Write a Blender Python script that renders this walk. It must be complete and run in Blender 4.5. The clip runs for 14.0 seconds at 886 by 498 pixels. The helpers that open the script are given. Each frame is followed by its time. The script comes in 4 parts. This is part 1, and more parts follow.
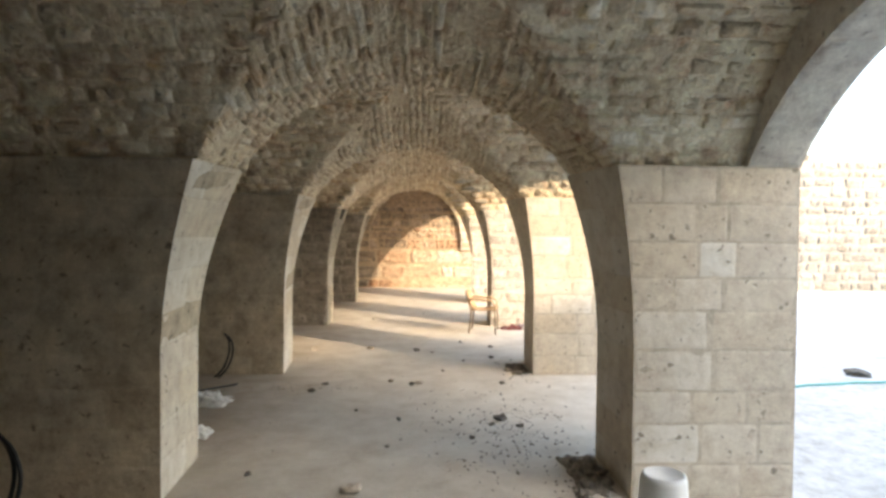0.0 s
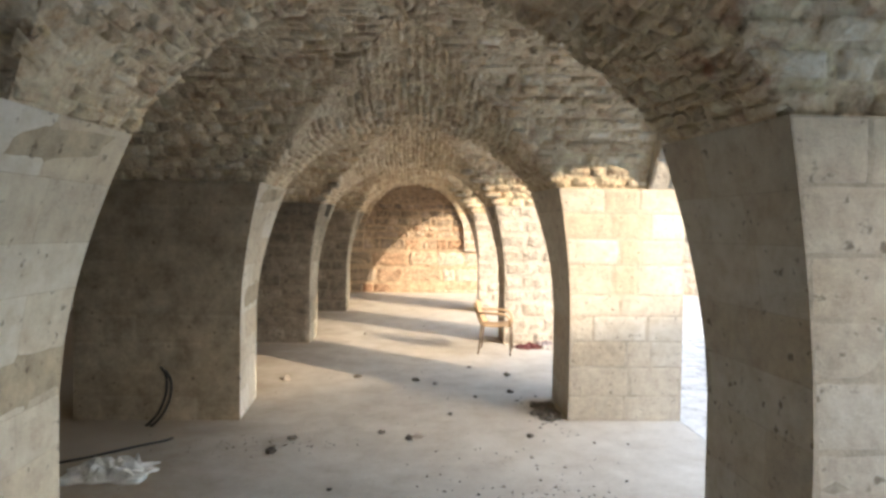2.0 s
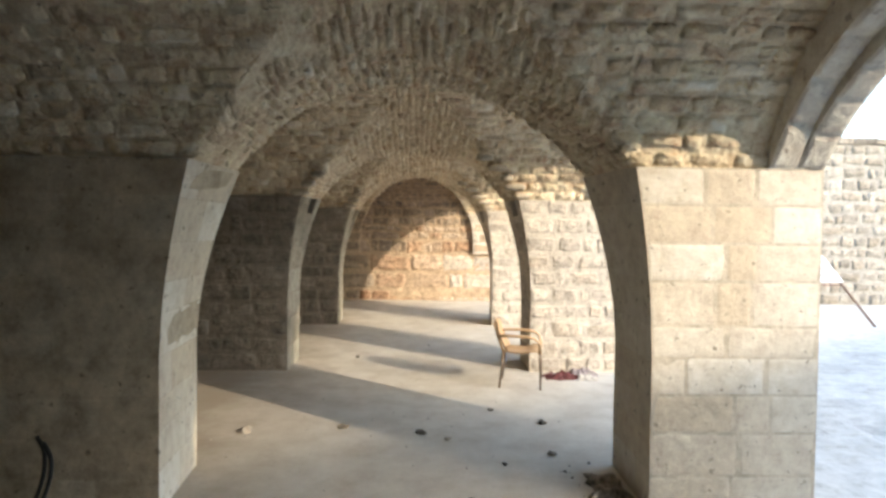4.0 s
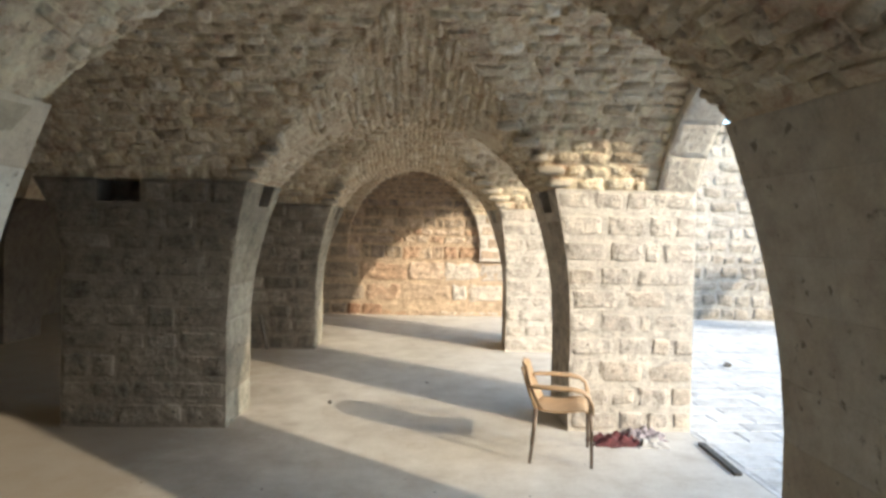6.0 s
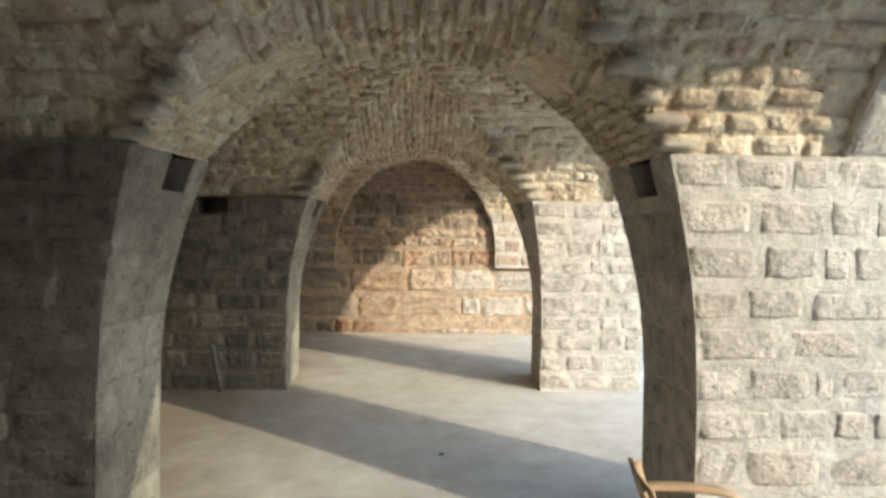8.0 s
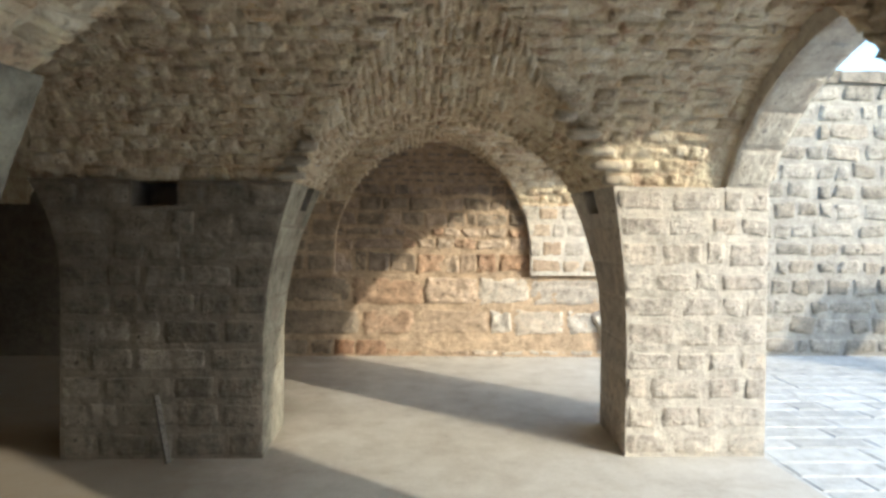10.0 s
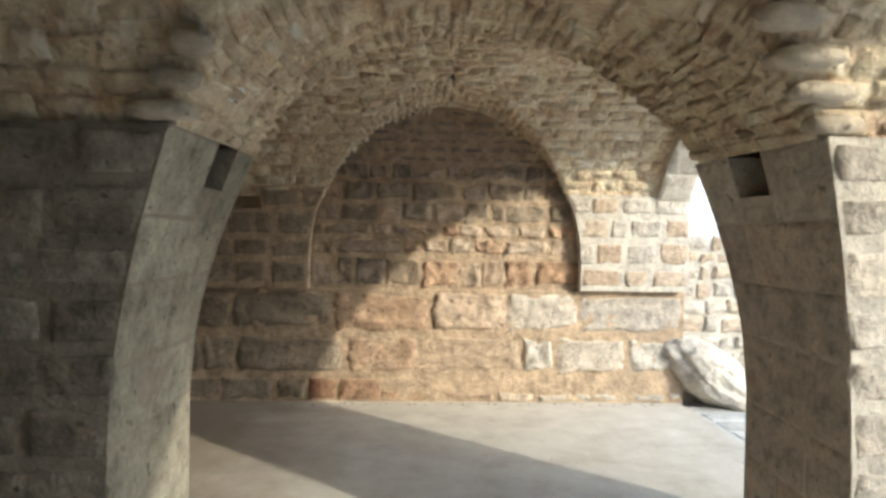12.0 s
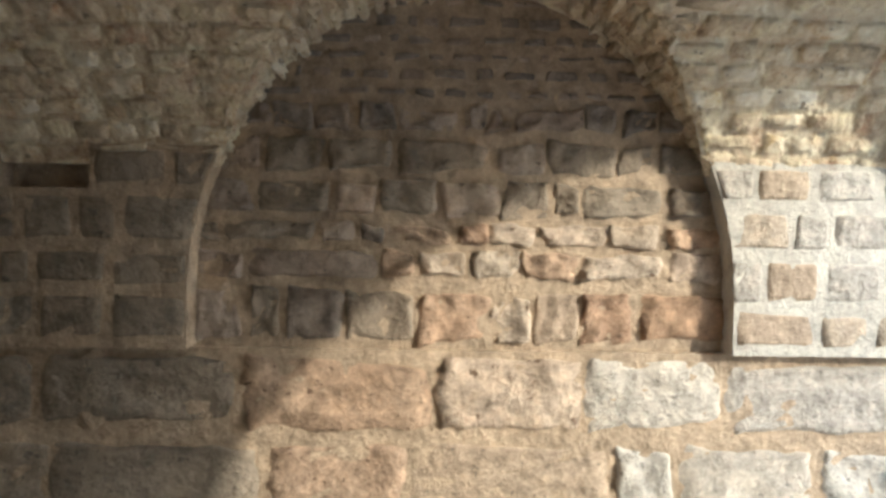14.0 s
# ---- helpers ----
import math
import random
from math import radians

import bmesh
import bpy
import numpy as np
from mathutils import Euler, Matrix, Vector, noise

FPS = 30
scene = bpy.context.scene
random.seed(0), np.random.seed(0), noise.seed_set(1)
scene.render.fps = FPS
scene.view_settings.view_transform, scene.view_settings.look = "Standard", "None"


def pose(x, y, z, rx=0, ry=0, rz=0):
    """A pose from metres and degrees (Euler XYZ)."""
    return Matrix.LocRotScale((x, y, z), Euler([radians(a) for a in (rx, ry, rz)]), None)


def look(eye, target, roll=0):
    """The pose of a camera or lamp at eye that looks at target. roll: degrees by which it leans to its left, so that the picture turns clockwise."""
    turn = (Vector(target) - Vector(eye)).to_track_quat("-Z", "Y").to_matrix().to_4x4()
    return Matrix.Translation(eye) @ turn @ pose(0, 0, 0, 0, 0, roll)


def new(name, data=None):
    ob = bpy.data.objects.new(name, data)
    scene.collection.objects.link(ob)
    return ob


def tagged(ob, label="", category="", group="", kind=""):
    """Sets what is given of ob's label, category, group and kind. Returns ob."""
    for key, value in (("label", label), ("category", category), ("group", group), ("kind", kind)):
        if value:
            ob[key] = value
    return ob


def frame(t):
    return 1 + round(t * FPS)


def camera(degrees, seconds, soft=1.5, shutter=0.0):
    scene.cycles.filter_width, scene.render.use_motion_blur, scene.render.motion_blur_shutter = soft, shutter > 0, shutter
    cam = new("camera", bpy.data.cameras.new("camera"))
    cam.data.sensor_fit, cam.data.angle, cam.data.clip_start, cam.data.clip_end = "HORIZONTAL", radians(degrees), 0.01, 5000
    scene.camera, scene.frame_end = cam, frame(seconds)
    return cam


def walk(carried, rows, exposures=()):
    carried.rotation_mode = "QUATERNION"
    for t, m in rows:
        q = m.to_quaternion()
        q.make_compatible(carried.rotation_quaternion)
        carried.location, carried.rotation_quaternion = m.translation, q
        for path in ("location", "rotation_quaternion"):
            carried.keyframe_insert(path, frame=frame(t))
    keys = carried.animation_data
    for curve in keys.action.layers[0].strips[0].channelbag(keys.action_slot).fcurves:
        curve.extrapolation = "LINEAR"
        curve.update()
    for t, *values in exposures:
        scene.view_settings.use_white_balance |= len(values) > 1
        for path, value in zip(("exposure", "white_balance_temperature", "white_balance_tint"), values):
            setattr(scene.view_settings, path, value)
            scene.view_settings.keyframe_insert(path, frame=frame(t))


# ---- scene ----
cam = camera(72.0, 14.0, 3.0)
PATH = [
    (0, (0.291, -1.941, 1.707), (0.369, 0.057, 1.657), 0.6),
    (0.5, (0.28, -1.545, 1.718), (0.359, 0.453, 1.666), 0.6),
    (1, (0.277, -1.092, 1.724), (0.355, 0.906, 1.671), 0.8),
    (1.5, (0.28, -0.643, 1.726), (0.361, 1.354, 1.674), 0.8),
    (2, (0.272, -0.158, 1.734), (0.355, 1.839, 1.679), 0.8),
    (2.5, (0.277, 0.254, 1.746), (0.354, 2.251, 1.692), 0.6),
    (3, (0.239, 0.75, 1.732), (0.317, 2.748, 1.68), 0.6),
    (3.5, (0.231, 1.206, 1.739), (0.309, 3.204, 1.684), 0.7),
    (6, (0.285, 3.894, 1.701), (0.361, 5.893, 1.665), 1.2),
    (6.5, (0.278, 4.438, 1.699), (0.358, 6.436, 1.666), 1.2),
    (7, (0.264, 5.021, 1.686), (0.345, 7.019, 1.657), 1.2),
    (7.5, (0.249, 5.598, 1.69), (0.328, 7.596, 1.662), 1.0),
    (8, (0.19, 6.196, 1.703), (0.274, 8.194, 1.673), 0.8),
    (10.5, (-0.087, 8.779, 1.725), (-0.008, 10.777, 1.693), 0.5),
    (11, (-0.090, 9.309, 1.712), (-0.017, 11.307, 1.684), 0.4),
    (11.5, (-0.090, 9.909, 1.737), (-0.020, 11.908, 1.703), 0.5),
    (12, (-0.085, 10.738, 1.743), (-0.016, 12.738, 1.709), 0.8),
    (12.5, (-0.078, 11.578, 1.719), (-0.012, 13.577, 1.697), 0.8),
    (13, (-0.068, 12.534, 1.717), (-0.002, 14.533, 1.704), 0.8),
    (13.5, (-0.045, 13.372, 1.800), (0.012, 15.371, 1.764), 0.9),
    (14, (-0.020, 13.949, 1.827), (0.027, 15.949, 1.778), 1.0),
]
EXPOSURES = [(0, 3.0, 7100, 10), (1.5, 2.95, 6850, 10), (3.5, 2.6, 6400, 6), (6, 2.45, 6050, 4), (7, 2.3, 5900, 2), (10.5, 2.2, 5700, 0), (12, 2.24, 5650, 0), (13, 2.08, 5600, 1), (14, 2.25, 5400, 0)]
walk(cam, [(t, look(eye, target, roll)) for t, eye, target, roll in PATH], EXPOSURES)

# ---- world and sun ----
SUN_WAY = Vector((-0.768, 0.640, -0.345))      # the way the sunlight travels
elev = math.atan2(0.345, 1.0)
world = bpy.data.worlds.new("sky")
scene.world = world
world.use_nodes = True
wn = world.node_tree.nodes
sky = wn.new("ShaderNodeTexSky")
sky.sky_type = "NISHITA"
sky.sun_disc = False
sky.sun_elevation = elev
sky.sun_rotation = math.atan2(0.768, -0.640)
sky.dust_density = 1.5
world.node_tree.links.new(sky.outputs[0], wn["Background"].inputs[0])
wn["Background"].inputs[1].default_value = 0.15
sun = new("sun", bpy.data.lights.new("sun", "SUN"))
sun.data.energy = 0.88
sun.data.angle = radians(1.1)
sun.data.color = (1.0, 0.82, 0.62)
sun.rotation_mode = "QUATERNION"
sun.rotation_quaternion = SUN_WAY.to_track_quat("-Z", "Y")
sun.location = (14, -10, 12)


# ---- materials ----
def ramp(nt, fac, stops):
    r = nt.nodes.new("ShaderNodeValToRGB")
    els = r.color_ramp.elements
    while len(els) < len(stops):
        els.new(0.5)
    for e, (p, c) in zip(els, stops):
        e.position, e.color = p, (*c, 1)
    nt.links.new(fac, r.inputs[0])
    return r.outputs[0]


def noise_node(nt, scale, detail=4, rough=0.55, stretch=None):
    geo = nt.nodes.new("ShaderNodeNewGeometry")
    vec = geo.outputs["Position"]
    if stretch:
        mp = nt.nodes.new("ShaderNodeMapping")
        mp.inputs["Scale"].default_value = stretch
        nt.links.new(vec, mp.inputs[0])
        vec = mp.outputs[0]
    n = nt.nodes.new("ShaderNodeTexNoise")
    n.inputs["Scale"].default_value, n.inputs["Detail"].default_value, n.inputs["Roughness"].default_value = scale, detail, rough
    nt.links.new(vec, n.inputs["Vector"])
    return n.outputs["Fac"]


def mix(nt, fac, a, b, mode="MIX"):
    m = nt.nodes.new("ShaderNodeMix")
    m.data_type, m.blend_type = "RGBA", mode
    for sock, v in ((m.inputs[0], fac), (m.inputs[6], a), (m.inputs[7], b)):
        if isinstance(v, (int, float)):
            sock.default_value = v
        elif isinstance(v, tuple):
            sock.default_value = (*v, 1)
        else:
            nt.links.new(v, sock)
    return m.outputs[2]


def surface(name, tones, stain, stain_amount=0.5, spots=None, roughness=0.9, bump=0.6, grain=60, pick="object", lumps=7, mottle=0.5, relief=16, chips_in=0.0):
    """Stone-like surface: tones per piece, broad stains, dark pits, two scales of relief."""
    m = bpy.data.materials.new(name)
    m.use_nodes = True
    nt = m.node_tree
    bsdf = nt.nodes["Principled BSDF"]
    if pick == "object":
        rnd = nt.nodes.new("ShaderNodeObjectInfo").outputs["Random"]
    elif pick == "island":
        rnd = nt.nodes.new("ShaderNodeNewGeometry").outputs["Random Per Island"]
    else:
        rnd = noise_node(nt, 0.9, 3)
    col = ramp(nt, rnd, [(i / max(1, len(tones) - 1), t) for i, t in enumerate(tones)])
    broad = ramp(nt, noise_node(nt, 1.3, 5, 0.6), [(0.42, (0, 0, 0)), (0.68, (1, 1, 1))])
    amount = nt.nodes.new("ShaderNodeMath")
    amount.operation = "MULTIPLY"
    amount.inputs[1].default_value = stain_amount
    nt.links.new(broad, amount.inputs[0])
    col = mix(nt, amount.outputs[0], col, stain)
    fine = noise_node(nt, grain, 6, 0.65)
    mid = noise_node(nt, lumps, 9, 0.7)
    col = mix(nt, mottle, col, ramp(nt, mid, [(0.28, (0.14, 0.13, 0.12)), (0.46, (0.46, 0.46, 0.46)), (0.70, (0.78, 0.77, 0.75))]), "OVERLAY")
    col = mix(nt, 0.35 * mottle, col, ramp(nt, fine, [(0.3, (0.25, 0.24, 0.22)), (0.7, (0.78, 0.76, 0.72))]), "OVERLAY")
    if spots:
        mask = ramp(nt, noise_node(nt, 17, 3, 0.5), [(0.64, (0, 0, 0)), (0.72, (1, 1, 1))])
        col = mix(nt, mask, col, spots)
    nt.links.new(col, bsdf.inputs["Base Color"])
    bsdf.inputs["Roughness"].default_value = roughness
    bsdf.inputs["Specular IOR Level"].default_value = 0.25
    b1 = nt.nodes.new("ShaderNodeBump")
    b1.inputs["Strength"].default_value, b1.inputs["Distance"].default_value = bump, 0.03
    height = noise_node(nt, relief, 7, 0.62)
    if chips_in:
        # chipped, tooled faces
        geo = nt.nodes.new("ShaderNodeNewGeometry")
        chip = nt.nodes.new("ShaderNodeTexVoronoi")
        chip.inputs["Scale"].default_value = 1.5 * relief
        nt.links.new(geo.outputs["Position"], chip.inputs["Vector"])
        both = nt.nodes.new("ShaderNodeMath")
        both.operation = "MULTIPLY_ADD"
        both.inputs[1].default_value = chips_in
        nt.links.new(chip.outputs["Distance"], both.inputs[0])
        nt.links.new(height, both.inputs[2])
        height = both.outputs[0]
    nt.links.new(height, b1.inputs["Height"])
    b2 = nt.nodes.new("ShaderNodeBump")
    b2.inputs["Strength"].default_value, b2.inputs["Distance"].default_value = bump, 0.006
    nt.links.new(fine, b2.inputs["Height"])
    nt.links.new(b1.outputs[0], b2.inputs["Normal"])
    nt.links.new(b2.outputs[0], bsdf.inputs["Normal"])
    return m


def plain(name, color, roughness=0.6, metal=0.0, vary=0.15, scale=25):
    m = bpy.data.materials.new(name)
    m.use_nodes = True
    nt = m.node_tree
    bsdf = nt.nodes["Principled BSDF"]
    dark = tuple(c * (1 - vary) for c in color)
    light = tuple(min(1, c * (1 + vary)) for c in color)
    nt.links.new(ramp(nt, noise_node(nt, scale, 4), [(0.35, dark), (0.65, light)]), bsdf.inputs["Base Color"])
    bsdf.inputs["Roughness"].default_value = roughness
    bsdf.inputs["Metallic"].default_value = metal
    return m


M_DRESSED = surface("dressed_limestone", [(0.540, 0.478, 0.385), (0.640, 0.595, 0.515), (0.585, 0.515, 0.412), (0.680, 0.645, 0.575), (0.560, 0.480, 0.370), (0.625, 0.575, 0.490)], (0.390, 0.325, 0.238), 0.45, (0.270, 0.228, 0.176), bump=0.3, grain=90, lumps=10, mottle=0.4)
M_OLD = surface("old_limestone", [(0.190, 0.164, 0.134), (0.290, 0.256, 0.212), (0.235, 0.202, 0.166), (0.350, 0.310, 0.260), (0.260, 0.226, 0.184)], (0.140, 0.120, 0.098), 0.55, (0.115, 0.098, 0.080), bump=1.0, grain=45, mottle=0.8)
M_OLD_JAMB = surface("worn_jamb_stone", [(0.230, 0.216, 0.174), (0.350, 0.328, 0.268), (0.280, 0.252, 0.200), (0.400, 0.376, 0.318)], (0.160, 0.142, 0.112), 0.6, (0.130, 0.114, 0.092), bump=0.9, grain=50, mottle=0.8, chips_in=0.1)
# Brown stains of the left fronts, darkened all over to carry their shade.
M_STAINED_SHADED = surface("stained_shaded_limestone", [(0.420, 0.358, 0.268), (0.465, 0.402, 0.306), (0.400, 0.336, 0.248), (0.490, 0.430, 0.336)], (0.290, 0.234, 0.164), 0.55, (0.200, 0.164, 0.120), bump=0.35, grain=90, lumps=6, mottle=0.6)
M_JOINT = surface("thin_joint_mortar", [(0.470, 0.415, 0.330), (0.530, 0.475, 0.390)], (0.390, 0.334, 0.258), 0.4, None, pick="noise", bump=0.4, grain=70)
# Walls of the second aisle, painted dark in place of its deep shade.
M_AISLE_SHADED = surface("shaded_aisle_wall", [(0.13, 0.11, 0.09), (0.19, 0.16, 0.13)], (0.10, 0.085, 0.07), 0.5, None, pick="noise", bump=0.8, grain=40)
M_COURTMORTAR = surface("court_wall_mortar", [(0.360, 0.335, 0.296), (0.420, 0.392, 0.346)], (0.270, 0.245, 0.214), 0.5, None, pick="noise", bump=0.8, grain=40)
M_COURTWALL = surface("court_wall_stone", [(0.360, 0.330, 0.284), (0.260, 0.236, 0.202), (0.450, 0.416, 0.364), (0.300, 0.264, 0.216), (0.400, 0.350, 0.288)], (0.220, 0.196, 0.166), 0.5, (0.150, 0.134, 0.116), bump=1.0, grain=30, mottle=0.8)
M_COURTWALL_FAR = surface("far_court_wall_stone", [(0.360, 0.330, 0.284), (0.260, 0.236, 0.202), (0.450, 0.416, 0.364), (0.300, 0.264, 0.216), (0.400, 0.350, 0.288)], (0.220, 0.196, 0.166), 0.5, (0.150, 0.134, 0.116), bump=1.0, grain=30, mottle=0.8, pick="island")
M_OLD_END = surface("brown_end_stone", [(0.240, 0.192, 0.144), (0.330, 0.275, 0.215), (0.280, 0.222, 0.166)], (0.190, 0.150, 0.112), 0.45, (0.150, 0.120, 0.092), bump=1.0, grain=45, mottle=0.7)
M_PALEWARM = surface("pinkish_pale_stone", [(0.450, 0.360, 0.275), (0.390, 0.300, 0.224), (0.500, 0.420, 0.335), (0.420, 0.325, 0.240)], (0.330, 0.258, 0.190), 0.4, (0.240, 0.186, 0.138), bump=1.0, grain=45, mottle=0.8, lumps=9, relief=11, chips_in=0.15)
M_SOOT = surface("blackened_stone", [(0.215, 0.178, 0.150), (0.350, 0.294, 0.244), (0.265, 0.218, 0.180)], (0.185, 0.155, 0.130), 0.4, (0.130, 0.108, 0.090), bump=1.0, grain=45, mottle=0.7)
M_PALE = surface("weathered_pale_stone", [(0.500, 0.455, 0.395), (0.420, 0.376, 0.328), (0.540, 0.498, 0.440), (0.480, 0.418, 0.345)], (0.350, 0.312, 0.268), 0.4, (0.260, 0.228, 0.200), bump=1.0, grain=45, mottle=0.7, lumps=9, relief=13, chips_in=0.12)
M_WARM = surface("warm_stone", [(0.320, 0.200, 0.124), (0.430, 0.318, 0.230), (0.270, 0.150, 0.090), (0.470, 0.385, 0.305), (0.370, 0.222, 0.132)], (0.450, 0.370, 0.285), 0.28, (0.190, 0.125, 0.085), bump=1.0, grain=45, mottle=0.9, lumps=9, relief=11, chips_in=0.15)
M_DARK = surface("dark_brown_stone", [(0.240, 0.198, 0.165), (0.430, 0.346, 0.278), (0.340, 0.264, 0.208), (0.520, 0.408, 0.315)], (0.210, 0.168, 0.138), 0.4, (0.160, 0.130, 0.104), bump=1.0, grain=45, mottle=0.7)
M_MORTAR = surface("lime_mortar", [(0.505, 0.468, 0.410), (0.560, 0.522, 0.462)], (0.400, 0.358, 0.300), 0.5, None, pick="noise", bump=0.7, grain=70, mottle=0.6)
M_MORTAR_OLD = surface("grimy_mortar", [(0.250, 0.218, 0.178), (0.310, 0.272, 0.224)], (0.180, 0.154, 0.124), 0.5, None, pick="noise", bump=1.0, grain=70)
M_MORTAR_WARM = surface("tan_mortar", [(0.420, 0.318, 0.222), (0.490, 0.385, 0.280)], (0.300, 0.222, 0.152), 0.5, None, pick="noise", bump=1.0, grain=60, mottle=0.7)
M_VAULT = surface("vault_rubble", [(0.470, 0.380, 0.264), (0.740, 0.625, 0.458), (0.570, 0.462, 0.324), (0.680, 0.560, 0.398), (0.820, 0.730, 0.575)], (0.520, 0.412, 0.286), 0.4, (0.340, 0.266, 0.188), pick="island", bump=1.0, grain=45, mottle=0.8, chips_in=0.35)
M_VAULT_PIECE = surface("loose_vault_stone", [(0.455, 0.392, 0.304), (0.569, 0.506, 0.405)], (0.380, 0.316, 0.240), 0.4, (0.253, 0.216, 0.164), bump=0.8, grain=45)
M_VAULT_MORTAR = surface("vault_mortar", [(0.640, 0.532, 0.382), (0.730, 0.618, 0.456)], (0.510, 0.404, 0.280), 0.5, None, pick="noise", bump=1.0, grain=50, mottle=0.8, chips_in=0.45)
M_RING = surface("arch_ring_stone", [(0.580, 0.535, 0.462), (0.615, 0.568, 0.490), (0.560, 0.510, 0.436)], (0.450, 0.400, 0.334), 0.4, (0.370, 0.322, 0.272), bump=0.8, grain=60, lumps=8, mottle=0.6)
M_FLOOR = surface("dusty_concrete", [(0.560, 0.520, 0.455), (0.630, 0.590, 0.522)], (0.480, 0.440, 0.382), 0.35, None, pick="noise", bump=0.10, grain=35, roughness=0.85, lumps=3, relief=4, mottle=0.35)


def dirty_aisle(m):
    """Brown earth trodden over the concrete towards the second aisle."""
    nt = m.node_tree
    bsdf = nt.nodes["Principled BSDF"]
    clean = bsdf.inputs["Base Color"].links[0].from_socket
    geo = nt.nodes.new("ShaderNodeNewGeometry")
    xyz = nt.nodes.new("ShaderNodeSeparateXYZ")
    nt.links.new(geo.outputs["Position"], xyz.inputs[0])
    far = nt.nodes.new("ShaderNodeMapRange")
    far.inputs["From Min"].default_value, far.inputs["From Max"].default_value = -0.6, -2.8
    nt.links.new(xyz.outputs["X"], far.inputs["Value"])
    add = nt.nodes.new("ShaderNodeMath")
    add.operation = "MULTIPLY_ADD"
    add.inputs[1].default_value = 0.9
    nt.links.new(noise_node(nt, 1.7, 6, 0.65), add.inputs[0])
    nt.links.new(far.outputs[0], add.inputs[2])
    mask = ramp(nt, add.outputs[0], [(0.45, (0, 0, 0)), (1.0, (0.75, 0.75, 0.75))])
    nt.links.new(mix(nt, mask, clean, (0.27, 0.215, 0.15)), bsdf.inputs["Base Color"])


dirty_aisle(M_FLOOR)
M_COURT = surface("court_paving", [(0.57, 0.56, 0.53), (0.63, 0.62, 0.59), (0.48, 0.47, 0.445)], (0.42, 0.41, 0.39), 0.5, None, pick="object", bump=0.5, grain=40)
M_GROUND = surface("court_ground", [(0.56, 0.55, 0.53), (0.63, 0.62, 0.595)], (0.46, 0.45, 0.43), 0.5, None, pick="noise", bump=0.3, grain=30, mottle=0.6)
M_ROCK = surface("pale_bedrock", [(0.560, 0.520, 0.460), (0.640, 0.600, 0.540)], (0.450, 0.405, 0.345), 0.5, (0.350, 0.315, 0.270), pick="noise", bump=1.0, grain=25, lumps=5)
M_PLASTER = plain("white_plaster", (0.75, 0.73, 0.70), 0.9, 0, 0.05, 3)
M_TAN = plain("tan_plastic", (0.40, 0.27, 0.155), 0.45, 0, 0.08, 12)
M_LEG = plain("brown_metal", (0.16, 0.12, 0.09), 0.4, 0.6, 0.15, 30)
M_RUST = plain("rusty_brown_paint", (0.14, 0.075, 0.05), 0.7, 0.1, 0.25, 20)
M_WHITE = plain("white_print", (0.72, 0.74, 0.76), 0.5, 0, 0.04, 6)
M_BLUE = plain("blue_print", (0.04, 0.33, 0.55), 0.5, 0, 0.08, 6)
M_GREYLINE = plain("grey_print", (0.38, 0.42, 0.48), 0.5, 0, 0.08, 6)
M_BLACK = plain("black_rubber", (0.018, 0.018, 0.018), 0.5, 0, 0.3, 30)
M_BUCKET = plain("white_plastic", (0.70, 0.69, 0.65), 0.5, 0, 0.08, 9)
M_SHEET = plain("dusty_plastic_sheet", (0.66, 0.66, 0.63), 0.35, 0, 0.25, 15)
M_CLOTH = plain("dark_red_cloth", (0.115, 0.035, 0.035), 0.95, 0, 0.5, 24)
M_GREYCLOTH = plain("mauve_grey_cloth", (0.27, 0.23, 0.235), 0.95, 0, 0.45, 22)
M_RAG = plain("pale_rag", (0.50, 0.47, 0.43), 0.95, 0, 0.15, 18)
M_HOSE = plain("turquoise_hose", (0.12, 0.42, 0.38), 0.5, 0, 0.1, 9)
M_DEBRIS = plain("dark_litter", (0.15, 0.13, 0.105), 0.9, 0, 0.45, 40)
M_CHIPS = plain("rubble_chips", (0.22, 0.195, 0.16), 0.9, 0, 0.5, 14)
M_GAP = plain("gap_strip_dark", (0.075, 0.07, 0.062), 0.85, 0, 0.3, 30)


# ---- building helpers ----
def mesh_of(name, verts, faces, material, smooth=False):
    me = bpy.data.meshes.new(name)
    me.from_pydata([tuple(v) for v in verts], [], faces)
    me.materials.append(material)
    me.update()
    if smooth:
        me.polygons.foreach_set("use_smooth", [True] * len(me.polygons))
    return me


def thing(name, verts, faces, material, label="", category="", kind="", group="", smooth=False):
    return tagged(new(name, mesh_of(name, verts, faces, material, smooth)), label, category, group, kind)


def child(name, verts, faces, material, parent, label="", smooth=False):
    ob = new(name, mesh_of(name, verts, faces, material, smooth))
    ob.parent = parent
    if label:
        ob["label"] = label
    return ob


def part(name, bm, material, parent, label="", smooth=False):
    me = bpy.data.meshes.new(name)
    bm.to_mesh(me)
    bm.free()
    me.materials.append(material)
    if smooth:
        me.polygons.foreach_set("use_smooth", [True] * len(me.polygons))
    ob = new(name, me)
    ob.parent = parent
    if label:
        ob["label"] = label
    return ob


BOX_FACES = [(0, 3, 2, 1), (4, 5, 6, 7), (0, 1, 5, 4), (1, 2, 6, 5), (2, 3, 7, 6), (3, 0, 4, 7)]


def box_verts(x0, x1, y0, y1, z0, z1):
    return [(x0, y0, z0), (x1, y0, z0), (x1, y1, z0), (x0, y1, z0), (x0, y0, z1), (x1, y0, z1), (x1, y1, z1), (x0, y1, z1)]


FINE = (0.0, 0.05, 0.12, 0.22, 0.32, 0.44, 0.56, 0.68, 0.78, 0.88, 0.95, 1.0)
